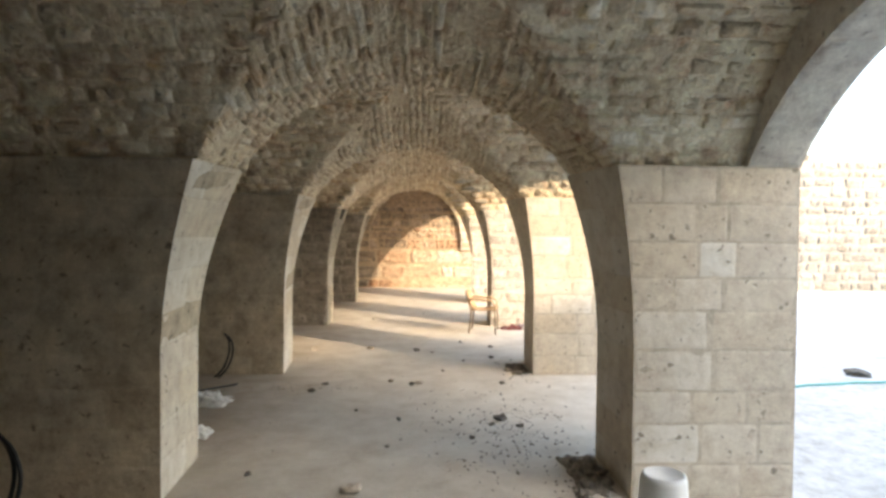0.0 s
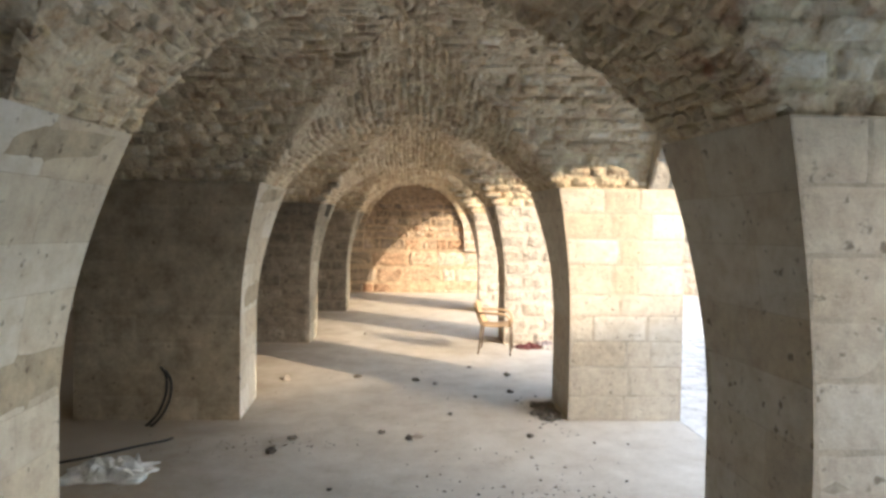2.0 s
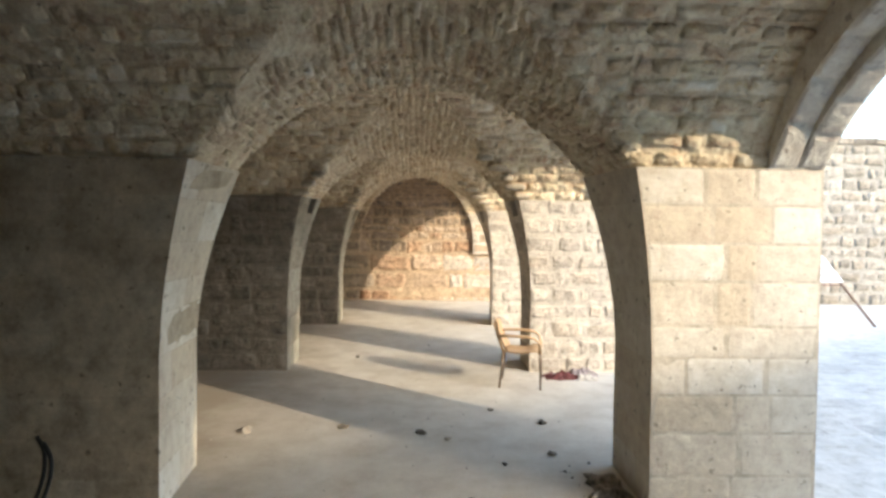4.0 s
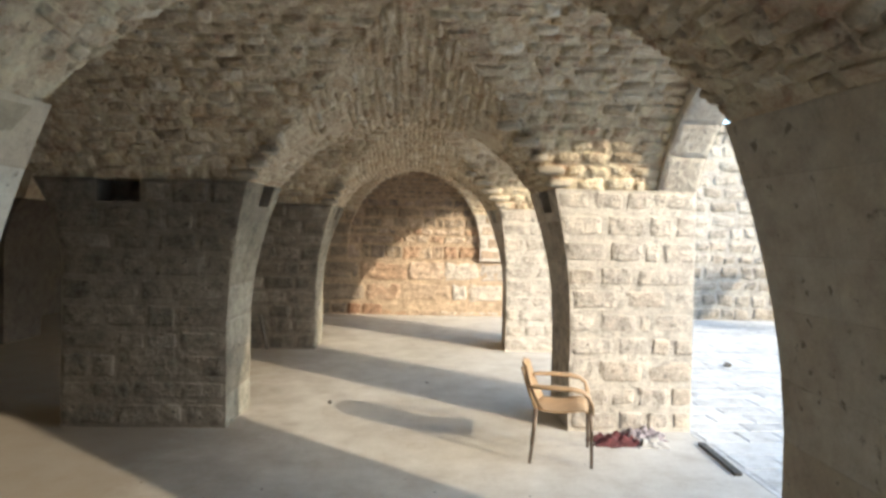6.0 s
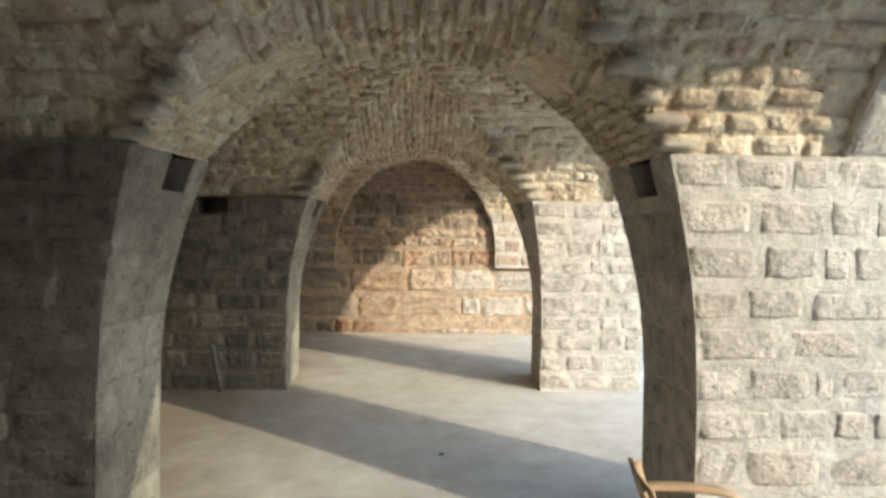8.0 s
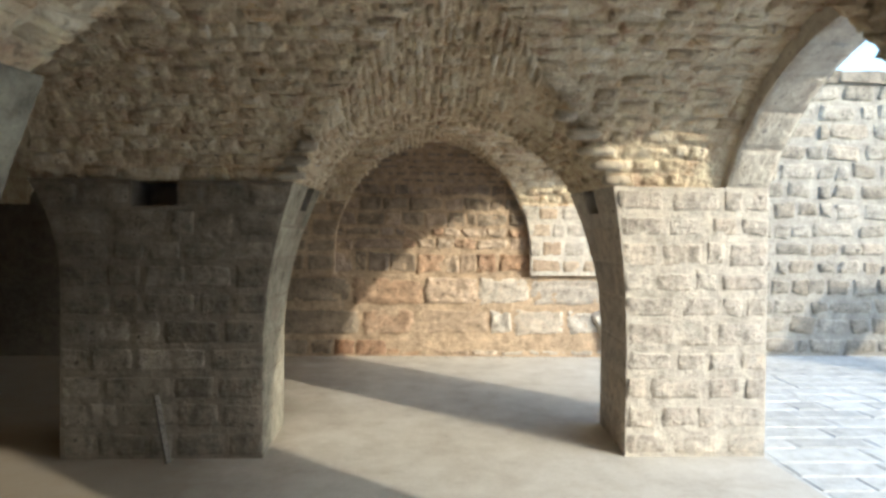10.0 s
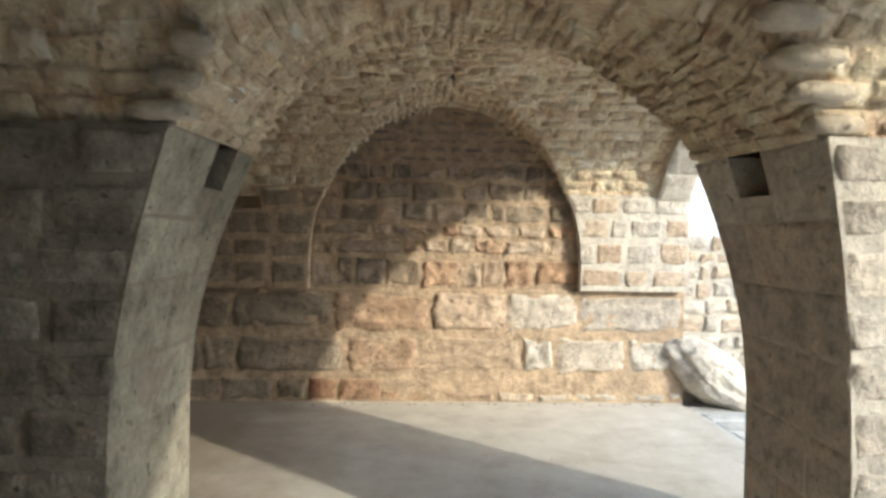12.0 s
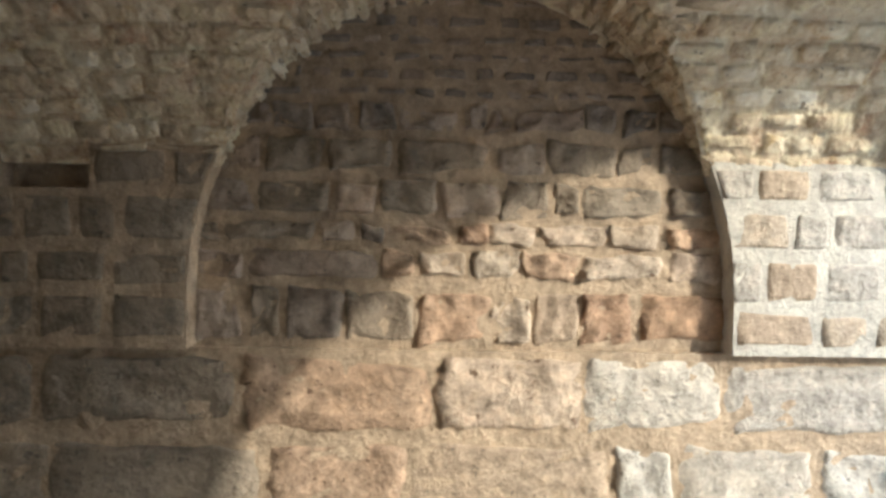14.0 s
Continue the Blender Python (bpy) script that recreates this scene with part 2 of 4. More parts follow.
STEPS = (0.0, 0.06, 0.16, 0.5, 0.84, 0.94, 1.0)


def stone_grid(corners, proud, rough, place, rng, steps=STEPS, soft=0.8, rim_depth=-0.006, corner=0.0):
    """Vertices and faces of one stone: a rounded, uneven face over the quad of (u, z) corners, set into its wall."""
    (au, az), (bu, bz), (cu, cz), (du, dz) = corners
    n = len(steps)
    verts, faces = [], []
    seed = rng.uniform(0, 900)
    tilt_u, tilt_z = rng.uniform(-0.3, 0.3) * rough, rng.uniform(-0.3, 0.3) * rough
    for j, b in enumerate(steps):
        for i, a in enumerate(steps):
            if corner:
                f = 1 - corner * ((2 * a - 1) * (2 * b - 1)) ** 2
                a, b = 0.5 + (a - 0.5) * f, 0.5 + (b - 0.5) * f
            u = (au * (1 - a) + bu * a) * (1 - b) + (du * (1 - a) + cu * a) * b
            z = (az * (1 - a) + bz * a) * (1 - b) + (dz * (1 - a) + cz * a) * b
            if corner:
                u += 0.6 * rough * noise.noise((u * 8, z * 8, seed + 7))
                z += 0.6 * rough * noise.noise((u * 8, z * 8, seed + 17))
            rim = i in (0, n - 1) or j in (0, n - 1)
            shoulder = i in (1, n - 2) or j in (1, n - 2)
            if rim:
                d = rim_depth
            else:
                d = proud * (soft if shoulder else 1.0) + tilt_u * (a - 0.5) + tilt_z * (b - 0.5)
                d += rough * noise.noise((u * 9 + seed, z * 9, seed)) + 0.5 * rough * noise.noise((u * 23, z * 23, seed))
                if n > 9:
                    d += 0.55 * rough * noise.noise((u * 47, z * 47, seed)) - 0.5 * rough * max(0.0, noise.noise((u * 15, z * 15, seed + 5)) - 0.25)
                u += rough * 0.5 * noise.noise((u * 11, z * 11, seed + 40))
                z += rough * 0.5 * noise.noise((u * 11, z * 11, seed + 80))
            verts.append(place(u, z, d))
    for j in range(n - 1):
        for i in range(n - 1):
            k = j * n + i
            faces.append((k, k + 1, k + n + 1, k + n))
    return verts, faces


def courses(z0, z1, high, rng, vary=0.12):
    n = max(1, round((z1 - z0) / high))
    cuts = [z0 + (z1 - z0) * (i + (rng.uniform(-vary, vary) if 0 < i < n else 0)) / n for i in range(n + 1)]
    return list(zip(cuts, cuts[1:]))


def split(a, b, long, rng, vary=0.35):
    n = max(1, round((b - a) / long + rng.uniform(-0.3, 0.3)))
    w = [1 + rng.uniform(-vary, vary) for _ in range(n)]
    total, at, out = sum(w), a, []
    for x in w:
        out.append((at, at + (b - a) * x / total))
        at += (b - a) * x / total
    return out


def lay(place, lo, hi, z0, z1, high, long, rng, joint=0.012, proud=0.012, rough=0.004, holes=(), wobble=0.0, vary=0.35, steps=STEPS):
    """Yields (u centre, z centre, verts, faces) of the stones of a wall face between the edges lo(z) and hi(z)."""
    for za, zb in courses(z0, z1, high, rng):
        zm = (za + zb) / 2
        spans, at = [], lo(zm)
        for h0, h1, hz0, hz1 in sorted(holes):
            if hz0 < zm < hz1:
                spans.append((at, h0))
                at = h1
        spans.append((at, hi(zm)))
        pieces = [p for a, b in spans if b - a > 0.02 for p in split(a, b, long, rng, vary)]
        for ua, ub in pieces:
            first, last = abs(ua - lo(zm)) < 1e-6, abs(ub - hi(zm)) < 1e-6
            g = joint / 2
            w = lambda: rng.uniform(-wobble, wobble)
            l0, l1 = (lo(za), lo(zb)) if first else (ua + g, ua + g)
            h0, h1 = (hi(za), hi(zb)) if last else (ub - g, ub - g)
            q = [(l0 + w(), za + g + w()), (h0 + w(), za + g + w()), (h1 + w(), zb - g + w()), (l1 + w(), zb - g + w())]
            v, f = stone_grid(q, proud * rng.uniform(0.6, 1.4), rough, place, rng, steps, rim_depth=-min(0.008, proud), corner=0.10 if rough > 0.01 else 0.0)
            yield (ua + ub) / 2, zm, v, f


# ---- the plan ----
XC, RT, ZT = 0.165, 1.50, 1.33            # aisle arch: centre, radius, height of its centre
XL = -2.80 - RT                            # second, dark aisle
IMP = 2.16                                 # top of the piers
XF, XR = 2.75, 2.40                        # court face of the piers, inner side of the court arches
XW = -7.0                                  # back wall of the second aisle
CROWN = 3.24
PIERS = [(-5.75, 0.85), (-1.93, 0.85), (1.92, 0.77), (5.41, 0.79), (9.27, 0.74), (13.06, 0.90), (17.12, 0.8)]
RESTORED = (0, 1, 2, 3)                    # piers of new, smooth stone


def hx(z):
    """Half width of an aisle arch."""
    return RT if z <= ZT else math.sqrt(max(0.0, RT * RT - (z - ZT) ** 2))


TOP = ZT + RT
# half widths of the jambs: at the foot and at the top, on the front and on the back edge, left and right
JAMBS = {
    2: ((1.487, 1.285, 1.53, 1.20), (1.515, 1.39, 1.505, 1.25)),
    3: ((1.49, 1.32, 1.55, 1.245), (1.525, 1.40, 1.55, 1.28)),
    4: ((1.55, 1.39, 1.545, 1.265), (1.475, 1.31, 1.475, 1.215)),
    5: ((1.425, 1.20, 1.455, 1.13), (1.445, 1.32, 1.51, 1.20)),
}


def jamb(k, side, z, y):
    """Half width of the arch in pier k at height z and depth y; the jambs lean in from 0.95 m up."""
    if k not in JAMBS:
        return hx(z)
    yf, t = PIERS[k]
    f = min(1.0, max(0.0, (y - yf) / t))
    a, b, c, d = JAMBS[k][side > 0]
    foot, top = a + (c - a) * f, b + (d - b) * f
    return foot - (foot - top) * min(1.0, max(0.0, (z - 0.95) / (IMP - 0.95))) ** 1.7


def widen(k, side, z, y):
    """How far the vault over pier k spreads to meet its jambs."""
    low = min(1.0, max(0.0, (TOP - z) / (TOP - IMP)))
    return 1.0 + (jamb(k, side, IMP, y) / hx(IMP) - 1.0) * low


class Bay:
    def __init__(self, y0, y1):
        self.y0, self.y1, self.c, self.h = y0, y1, (y0 + y1) / 2, (y1 - y0) / 2 + 0.05
        rise = CROWN - IMP
        self.r = (self.h ** 2 + rise ** 2) / (2 * rise)
        self.zc = CROWN - self.r

    def hy(self, z):
        return self.h if z <= IMP else math.sqrt(max(0.0, self.r ** 2 - (z - self.zc) ** 2))


BAYS = [Bay(a + ta, b) for (a, ta), (b, _) in zip(PIERS, PIERS[1:])]
rng = random.Random(7)

# ---- floor and court ----
thing("floor", box_verts(XW, XF - 0.02, -5.5, 17.7, -0.35, 0.0), BOX_FACES, M_FLOOR, "dusty grey concrete floor slab of the arcade", "floor", "structure")
thing("ground", [(-300, -300, -0.36), (300, -300, -0.36), (300, 300, -0.36), (-300, 300, -0.36)], [(0, 1, 2, 3)], M_GROUND, "pale bare ground around the building", "ground", "structure")
court = thing("pavement", box_verts(XF + 0.06, 30, -20, 17.6, -0.5, -0.05), BOX_FACES, M_GROUND, "pale worn stone paving of the sunlit courtyard", "pavement", "structure")


# ---- piers ----
NOTCH = IMP - 0.20                         # beam sockets sit in the top course


def pier_core(name, yf, yb, left, right, material, label, holes=(), base=-0.1, notch=NOTCH, top=IMP):
    """A pier whose sides follow the arches: left(z, y), right(z, y). holes: plan rectangles of beam sockets in the top course."""
    zs = [base] + [z for z in (0.6, 0.95) if z > base] + [1.25 + (notch - 1.25) * i / 12 for i in range(13)]
    verts, faces = [], []
    for z in zs:
        verts += [(left(z, yf), yf, z), (right(z, yf), yf, z), (right(z, yb), yb, z), (left(z, yb), yb, z)]
    for i in range(len(zs) - 1):
        a = i * 4
        for k in range(4):
            n = (k + 1) % 4
            faces.append((a + k, a + n, a + 4 + n, a + 4 + k))
    e = (len(zs) - 1) * 4
    faces += [(3, 2, 1, 0), (e, e + 1, e + 2, e + 3)]
    xs = sorted({-99.0, 99.0} | {v for h in holes for v in h[:2] if left(notch, yf) < v < right(top, yf)})
    ys = sorted({yf, yb} | {v for h in holes for v in h[2:] if yf < v < yb})
    for x0, x1 in zip(xs, xs[1:]):
        for y0, y1 in zip(ys, ys[1:]):
            xm = (max(x0, left(top, y0)) + min(x1, right(top, y0))) / 2
            if any(h[0] < xm < h[1] and h[2] < (y0 + y1) / 2 < h[3] for h in holes):
                continue
            b = len(verts)
            for z in (notch, top):
                verts += [(max(x0, left(z, y0)), y0, z), (min(x1, right(z, y0)), y0, z), (min(x1, right(z, y1)), y1, z), (max(x0, left(z, y1)), y1, z)]
            faces += [tuple(i + b for i in f) for f in BOX_FACES]
    return thing(name, verts, faces, material, label, "pier", "structure")


def aisle_edge(z, y=0.0):
    """Side of the piers towards the second aisle."""
    return XL + hx(z)


def court_edge(z, y=0.0):
    return XF


def stones_on(parent, gen, material):
    for u, z, v, f in gen:
        child("stone", v, f, material(u, z) if callable(material) else material, parent, smooth=True)


# plan rectangles of the beam sockets: (left pier, right pier)
SOCKETS = {
    4: ([(-2.52, -2.14, 9.2, 9.55), (-1.55, -0.6, 9.62, 9.86)], [(1.2, 1.75, 9.48, 9.72)]),
    5: ([(-2.27, -1.92, 13.0, 13.4), (-1.5, -0.6, 13.52, 13.74)], [(1.2, 1.75, 13.45, 13.68)]),
}
for k, (yf, t) in enumerate(PIERS[:-1]):
    yb = yf + t
    near_left = lambda z, y=yf, k=k: XC - jamb(k, -1, z, y)
    near_right = lambda z, y=yf, k=k: XC + jamb(k, 1, z, y)
    new_stone = k in RESTORED
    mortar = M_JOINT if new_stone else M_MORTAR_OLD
    what = "smooth restored limestone pier with thin joints" if new_stone else "old rough stone pier with thick mortar joints"
    sl, sr = SOCKETS.get(k, ([], []))
    pl = pier_core("wall_%d_left" % k, yf, yb, aisle_edge, near_left, M_STAINED_SHADED if new_stone else mortar, what + " between two dark aisles", sl)
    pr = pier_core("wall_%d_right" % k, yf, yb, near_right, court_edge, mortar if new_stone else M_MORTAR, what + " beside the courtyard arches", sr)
    pier_core("wall_%d_far" % k, yf, yb, lambda z, y: XW, lambda z, y: XL - hx(z), mortar if k < 4 else M_AISLE_SHADED, what + " against the back wall")
    if k < 2:
        continue
    if new_stone:
        style = dict(high=0.236, long=0.40, joint=0.0025, proud=0.0016, rough=0.002, vary=0.5)
        right_style = style
    else:
        style = dict(high=0.213, long=0.34, joint=0.014, proud=0.010, rough=0.016, wobble=0.007, vary=0.5)
        right_style = dict(high=0.213, long=0.32, joint=0.028, proud=0.009, rough=0.018, wobble=0.010, vary=0.5)
    # Left fronts: darker stone than the court side, shade partly painted in.
    ml = M_STAINED_SHADED if new_stone else M_OLD
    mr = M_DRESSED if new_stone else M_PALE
    front = lambda u, z, d, yf=yf: (u, yf - d, z)
    fl = [(h[0], h[1], NOTCH, IMP) for h in sl if h[2] < yf]
    jam = lambda hs: [(h[2], h[3], NOTCH, IMP) for h in hs if h[2] > yf]
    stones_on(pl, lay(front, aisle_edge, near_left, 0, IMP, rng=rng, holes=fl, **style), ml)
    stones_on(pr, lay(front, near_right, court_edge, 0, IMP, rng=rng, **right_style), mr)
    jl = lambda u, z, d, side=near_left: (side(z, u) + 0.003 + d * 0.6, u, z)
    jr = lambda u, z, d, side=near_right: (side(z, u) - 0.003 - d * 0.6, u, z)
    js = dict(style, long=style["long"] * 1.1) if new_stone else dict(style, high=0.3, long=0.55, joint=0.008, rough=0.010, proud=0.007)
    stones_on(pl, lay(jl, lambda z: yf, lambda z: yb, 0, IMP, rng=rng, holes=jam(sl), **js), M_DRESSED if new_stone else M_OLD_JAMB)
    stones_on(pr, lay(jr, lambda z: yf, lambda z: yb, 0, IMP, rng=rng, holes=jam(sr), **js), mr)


# ---- vaults ----
def arc(c, r, zc, z0, n):
    """Points (offset, z) over an arch from its one foot at height z0 to the other."""
    a0 = math.asin((z0 - zc) / r)
    return [(c - r * math.cos(a0 + (math.pi - 2 * a0) * i / n), zc + r * math.sin(a0 + (math.pi - 2 * a0) * i / n)) for i in range(n + 1)]


def vault_patch(verts, faces, cells, sverts, sfaces, length, rng, rough, stones=True, ragged=0.0):
    """cells: rows of (place(u, d), ulo, uhi) over the arch; mortar shell, and stones proud of it."""
    for row, ((pa, la, ha), (pb, lb, hb)) in enumerate(zip(cells, cells[1:])):
        if ha - la < 0.01 and hb - lb < 0.01:
            continue
        n = 24
        b = len(verts)
        for i in range(n + 1):
            ua, ub = la + (ha - la) * i / n, lb + (hb - lb) * i / n
            verts += [pa(ua, 0.012 * noise.noise((ua * 7, row * 0.9, 2))), pb(ub, 0.012 * noise.noise((ub * 7, (row + 1) * 0.9, 2)))]
        faces += [(b + 2 * i, b + 2 * i + 2, b + 2 * i + 3, b + 2 * i + 1) for i in range(n)]
        if not stones:
            continue
        lo, hi = (la + lb) / 2, (ha + hb) / 2
        if hi - lo < 0.05:
            continue
        for ua, ub in split(lo, hi, length, rng, 0.55):
            um = (ua + ub) / 2
            if noise.noise((um * 1.1, row * 0.21, hi)) > 0.42 and rng.random() < 0.7:
                continue
            first, last = abs(ua - lo) < 1e-6, abs(ub - hi) < 1e-6
            wave = 0.12 if row < 7 or row > len(cells) - 9 else 0.34
            lift0, lift1 = wave * noise.noise((um * 2.3, row, 3.7)), wave * noise.noise((um * 2.3, row + 1, 3.7))
            out = rng.uniform(-0.2, 1.0) * ragged
            q = [(la - out if first else ua + 0.008, 0.08 + lift0), (ha + out if last else ub - 0.008, 0.08 + lift0), (hb + out if last else ub - 0.008, 0.92 + lift1), (lb - out if first else ua + 0.008, 0.92 + lift1)]
            q = [(u + rng.uniform(-0.02, 0.02), w + rng.uniform(-0.17, 0.17)) for u, w in q]

            def place(u, w, d, pa=pa, pb=pb):
                x, y = pa(u, d), pb(u, d)
                return tuple(x[i] * (1 - w) + y[i] * w for i in range(3))
            foot = row < 7 or row > len(cells) - 9
            v, f = stone_grid(q, rng.uniform(0.004, 0.024) if foot else rng.uniform(0.0, 0.045), rough * (0.7 if foot else 1.0), place, rng,
                              (0.0, 0.08, 0.36, 0.64, 0.92, 1.0), 0.92 if foot else 0.75, -0.012, 0.04 if foot else 0.09)
            base = len(sverts)
            sverts += v
            sfaces += [tuple(i + base for i in g) for g in f]


def ceiling(name, cells_list, label, length, rough, ragged=0.0):
    verts, faces, sv, sf = [], [], [], []
    for cells, stones in cells_list:
        vault_patch(verts, faces, cells, sv, sf, length, rng, rough, stones, ragged)
    me = bpy.data.meshes.new(name)
    n = len(verts)
    me.from_pydata(verts + sv, [], faces + [tuple(i + n for i in f) for f in sf])
    me.materials.append(M_VAULT_MORTAR)
    me.materials.append(M_VAULT)
    me.polygons.foreach_set("material_index", [0] * len(faces) + [1] * len(sf))
    me.polygons.foreach_set("use_smooth", [True] * (len(faces) + len(sf)))
    me.update()
    return tagged(new(name, me), label, "vault", kind="structure")


def swell(bay, y):
    """How far the aisle's barrel has risen towards the middle of a bay."""
    away = bay.h - abs(y - bay.c)
    return (CROWN - TOP) * math.sin(math.pi / 2 * min(1.0, max(0.0, away / bay.h)))


def groin(bay, z0):
    """Distance from the bay's middle at which the aisle's barrel, z0 high at the pier, meets the bay's vault."""
    lo, hi = 0.0, bay.h
    for _ in range(40):
        mid = (lo + hi) / 2
        zb = bay.zc + math.sqrt(max(0.0, bay.r ** 2 - mid ** 2))
        lo, hi = (mid, hi) if zb > z0 + swell(bay, bay.c + mid) else (lo, mid)
    return (lo + hi) / 2


END_A, END_Z, END_B = 1.43, 1.50, 1.64     # the taller arch before the end wall


for k, bay in enumerate(BAYS):
    pts = arc(bay.c, bay.r, bay.zc, IMP, 34)
    runs = {"far": [], "left": [], "right": []}
    for y, z in pts:
        place = lambda u, d, y=y, z=z, b=bay: (u, y + (b.c - y) / b.r * d, z + (b.zc - z) / b.r * d)
        low = z - swell(bay, y)
        w = hx(low) if low < TOP else 0.0
        if k == len(BAYS) - 1 and y > bay.c:
            w = max(0.0, END_A * math.sqrt(max(0.0, 1 - ((z - END_Z) / END_B) ** 2)) - 0.03)
        pier, edge = (k, bay.y0) if y < bay.c else (k + 1, bay.y1)
        runs["far"].append((place, XW, XL - w))
        runs["left"].append((place, XL + w, XC - w * widen(pier, -1, low, edge)))
        runs["right"].append((place, XC + w * widen(pier, 1, low, edge), XR + 0.03))
    near = k >= 1
    ceiling("ceiling_%d" % (k + 1), [(runs["far"], False), (runs["left"], near), (runs["right"], near)],
            "rubble stone cross vault with mortar joints and patches", 0.20, 0.02)



def end_half(z):
    return END_A if z <= END_Z else END_A * math.sqrt(max(0.0, 1 - ((z - END_Z) / END_B) ** 2))


for k in range(1, len(PIERS)):
    before, after = BAYS[k - 1], BAYS[k] if k < len(BAYS) else None
    cells = []
    for centre, stones in ((XC, k >= 2), (XL, False)):
        run = []
        if after:
            outline = arc(centre, RT, ZT, IMP, 44)
        else:
            a0 = math.asin((IMP - END_Z) / END_B)
            outline = [(centre - END_A * math.cos(a0 + (math.pi - 2 * a0) * i / 44), END_Z + END_B * math.sin(a0 + (math.pi - 2 * a0) * i / 44)) for i in range(45)]
        for x, z in outline:
            def place(u, d, x=x, z=z, c=centre, before=before, after=after, k=k):
                up = 0.0
                if u < before.c + before.h:
                    up = swell(before, u)
                elif after and u > after.c - after.h:
                    up = swell(after, u)
                if not after:
                    up = 0.0
                spread = widen(k, x - c, z, u) if c == XC else 1.0
                return (c + (x - c) * (spread - d / RT), u, z + up + (ZT - z) / RT * d)
            if after:
                lo = before.c + groin(before, z)
            else:
                lo = before.c + before.hy(z) - 0.015
            hi = after.c - groin(after, z) if after else 17.40
            run.append((place, lo, hi))
        cells.append((run, stones))
    ceiling("ceiling_arch_%d" % k, cells, "rubble stone arch of narrow radial stones", 0.13 if k < 4 else 0.18, 0.024, 0.05 if k < 6 else 0.0)

thing("ceiling_roof", box_verts(XW - 0.5, XF - 0.004, -5.6, 17.9, 3.36, 3.89), BOX_FACES, M_MORTAR, "stone roof above the vaults", "roof", "structure")


# ---- court arches ----
def court_arch(k, bay):
    """A ring of dressed voussoirs, stepped in the third bay, over the opening to the court, and the wall above it."""
    h = bay.h - 0.05
    ob = None
    rings = {3: ((XR, 2.575, 2.97, 11), (2.575, XF, 2.87, 13))}.get(k, ((XR, XF, {1: 2.9, 2: 2.9, 6: 3.05}.get(k, 3.08), 11),))
    for x0, x1, crown, n in rings:
        rise = crown - IMP
        r = (h * h + rise * rise) / (2 * rise)
        zc = crown - r
        pts = arc(bay.c, r, zc, IMP, 24)
        verts, faces = [], []
        top = 3.9
        for y, z in pts:
            verts += [(x0, y, z), (x1, y, z), (x1, y, top), (x0, y, top)]
        for i in range(len(pts) - 1):
            a = i * 4
            faces += [(a, a + 4, a + 5, a + 1), (a + 1, a + 5, a + 6, a + 2), (a + 3, a + 2, a + 6, a + 7), (a, a + 3, a + 7, a + 4)]
        ob = thing("wall_arch_%d" % k if x0 == XR else "wall_arch_%d_outer" % k, verts, faces, M_RING, "dressed stone arch opening to the courtyard", "arch", "structure")
        ring = arc(bay.c, r, zc, IMP, n)
        for (ya, za), (yb, zb) in zip(ring, ring[1:]):
            def soffit(u, w, d, ya=ya, za=za, yb=yb, zb=zb, r=r, zc=zc):
                y, z = ya + (yb - ya) * w, za + (zb - za) * w
                return (u, y + (bay.c - y) / r * d, z + (zc - z) / r * d)
            v, f = stone_grid([(x0 + 0.004, 0.015), (x1 - 0.004, 0.015), (x1 - 0.004, 0.985), (x0 + 0.004, 0.985)], 0.010, 0.006, soffit, rng)
            child("voussoir", v, f, M_RING, ob, smooth=True)


for k, bay in enumerate(BAYS):
    court_arch(k + 1, bay)
for k, (yf, t) in enumerate(PIERS):
    thing("wall_spandrel_%d" % k, box_verts(XR, XF, yf, yf + t, IMP, 3.9), BOX_FACES, M_MORTAR, "stone wall above a pier", "wall", "structure")

# ---- end wall ----
END = 17.26
yf = PIERS[-1][0]
north = thing("wall_north", box_verts(XW, XF, END, END + 0.5, -0.1, 3.6), BOX_FACES, M_MORTAR_WARM, "old patched masonry wall closing the arcade", "wall", "structure")
LOW = 17.225                               # face of the large blocks under the niche
low = thing("wall_north_footing", box_verts(XW, XF, LOW, END - 0.002, -0.1, 1.20), BOX_FACES, M_MORTAR_WARM, "large worn blocks at the foot of the end wall", "wall", "structure")


def end_left(z, y=0.0):
    return XC - end_half(z)


def end_right(z, y=0.0):
    return XC + end_half(z)


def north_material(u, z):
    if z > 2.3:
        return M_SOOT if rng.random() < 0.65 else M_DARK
    # Darker mix above 1.9 m, and left of -0.2 above 1.2 m.
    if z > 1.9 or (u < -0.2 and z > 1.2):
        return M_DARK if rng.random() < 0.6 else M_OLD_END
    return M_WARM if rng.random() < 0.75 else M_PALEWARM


face_n = lambda u, z, d: (u, END - d, z)
# Dark panel added over the end wall to stand for the second aisle's shade.
thing("wall_north_aisle", box_verts(XW, -2.86, END - 0.09, END - 0.03, 0.0, 3.3), BOX_FACES, M_AISLE_SHADED, "end wall of the second aisle, darkened for its shade", "wall", "structure")
niche = (lambda z: end_left(z) - 0.03, lambda z: end_right(z) + 0.03)
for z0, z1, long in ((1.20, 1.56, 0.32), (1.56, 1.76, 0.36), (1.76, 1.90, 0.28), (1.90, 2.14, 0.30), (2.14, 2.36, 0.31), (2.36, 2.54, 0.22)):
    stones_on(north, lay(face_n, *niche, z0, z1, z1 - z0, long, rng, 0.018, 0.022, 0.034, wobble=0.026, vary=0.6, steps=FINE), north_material)
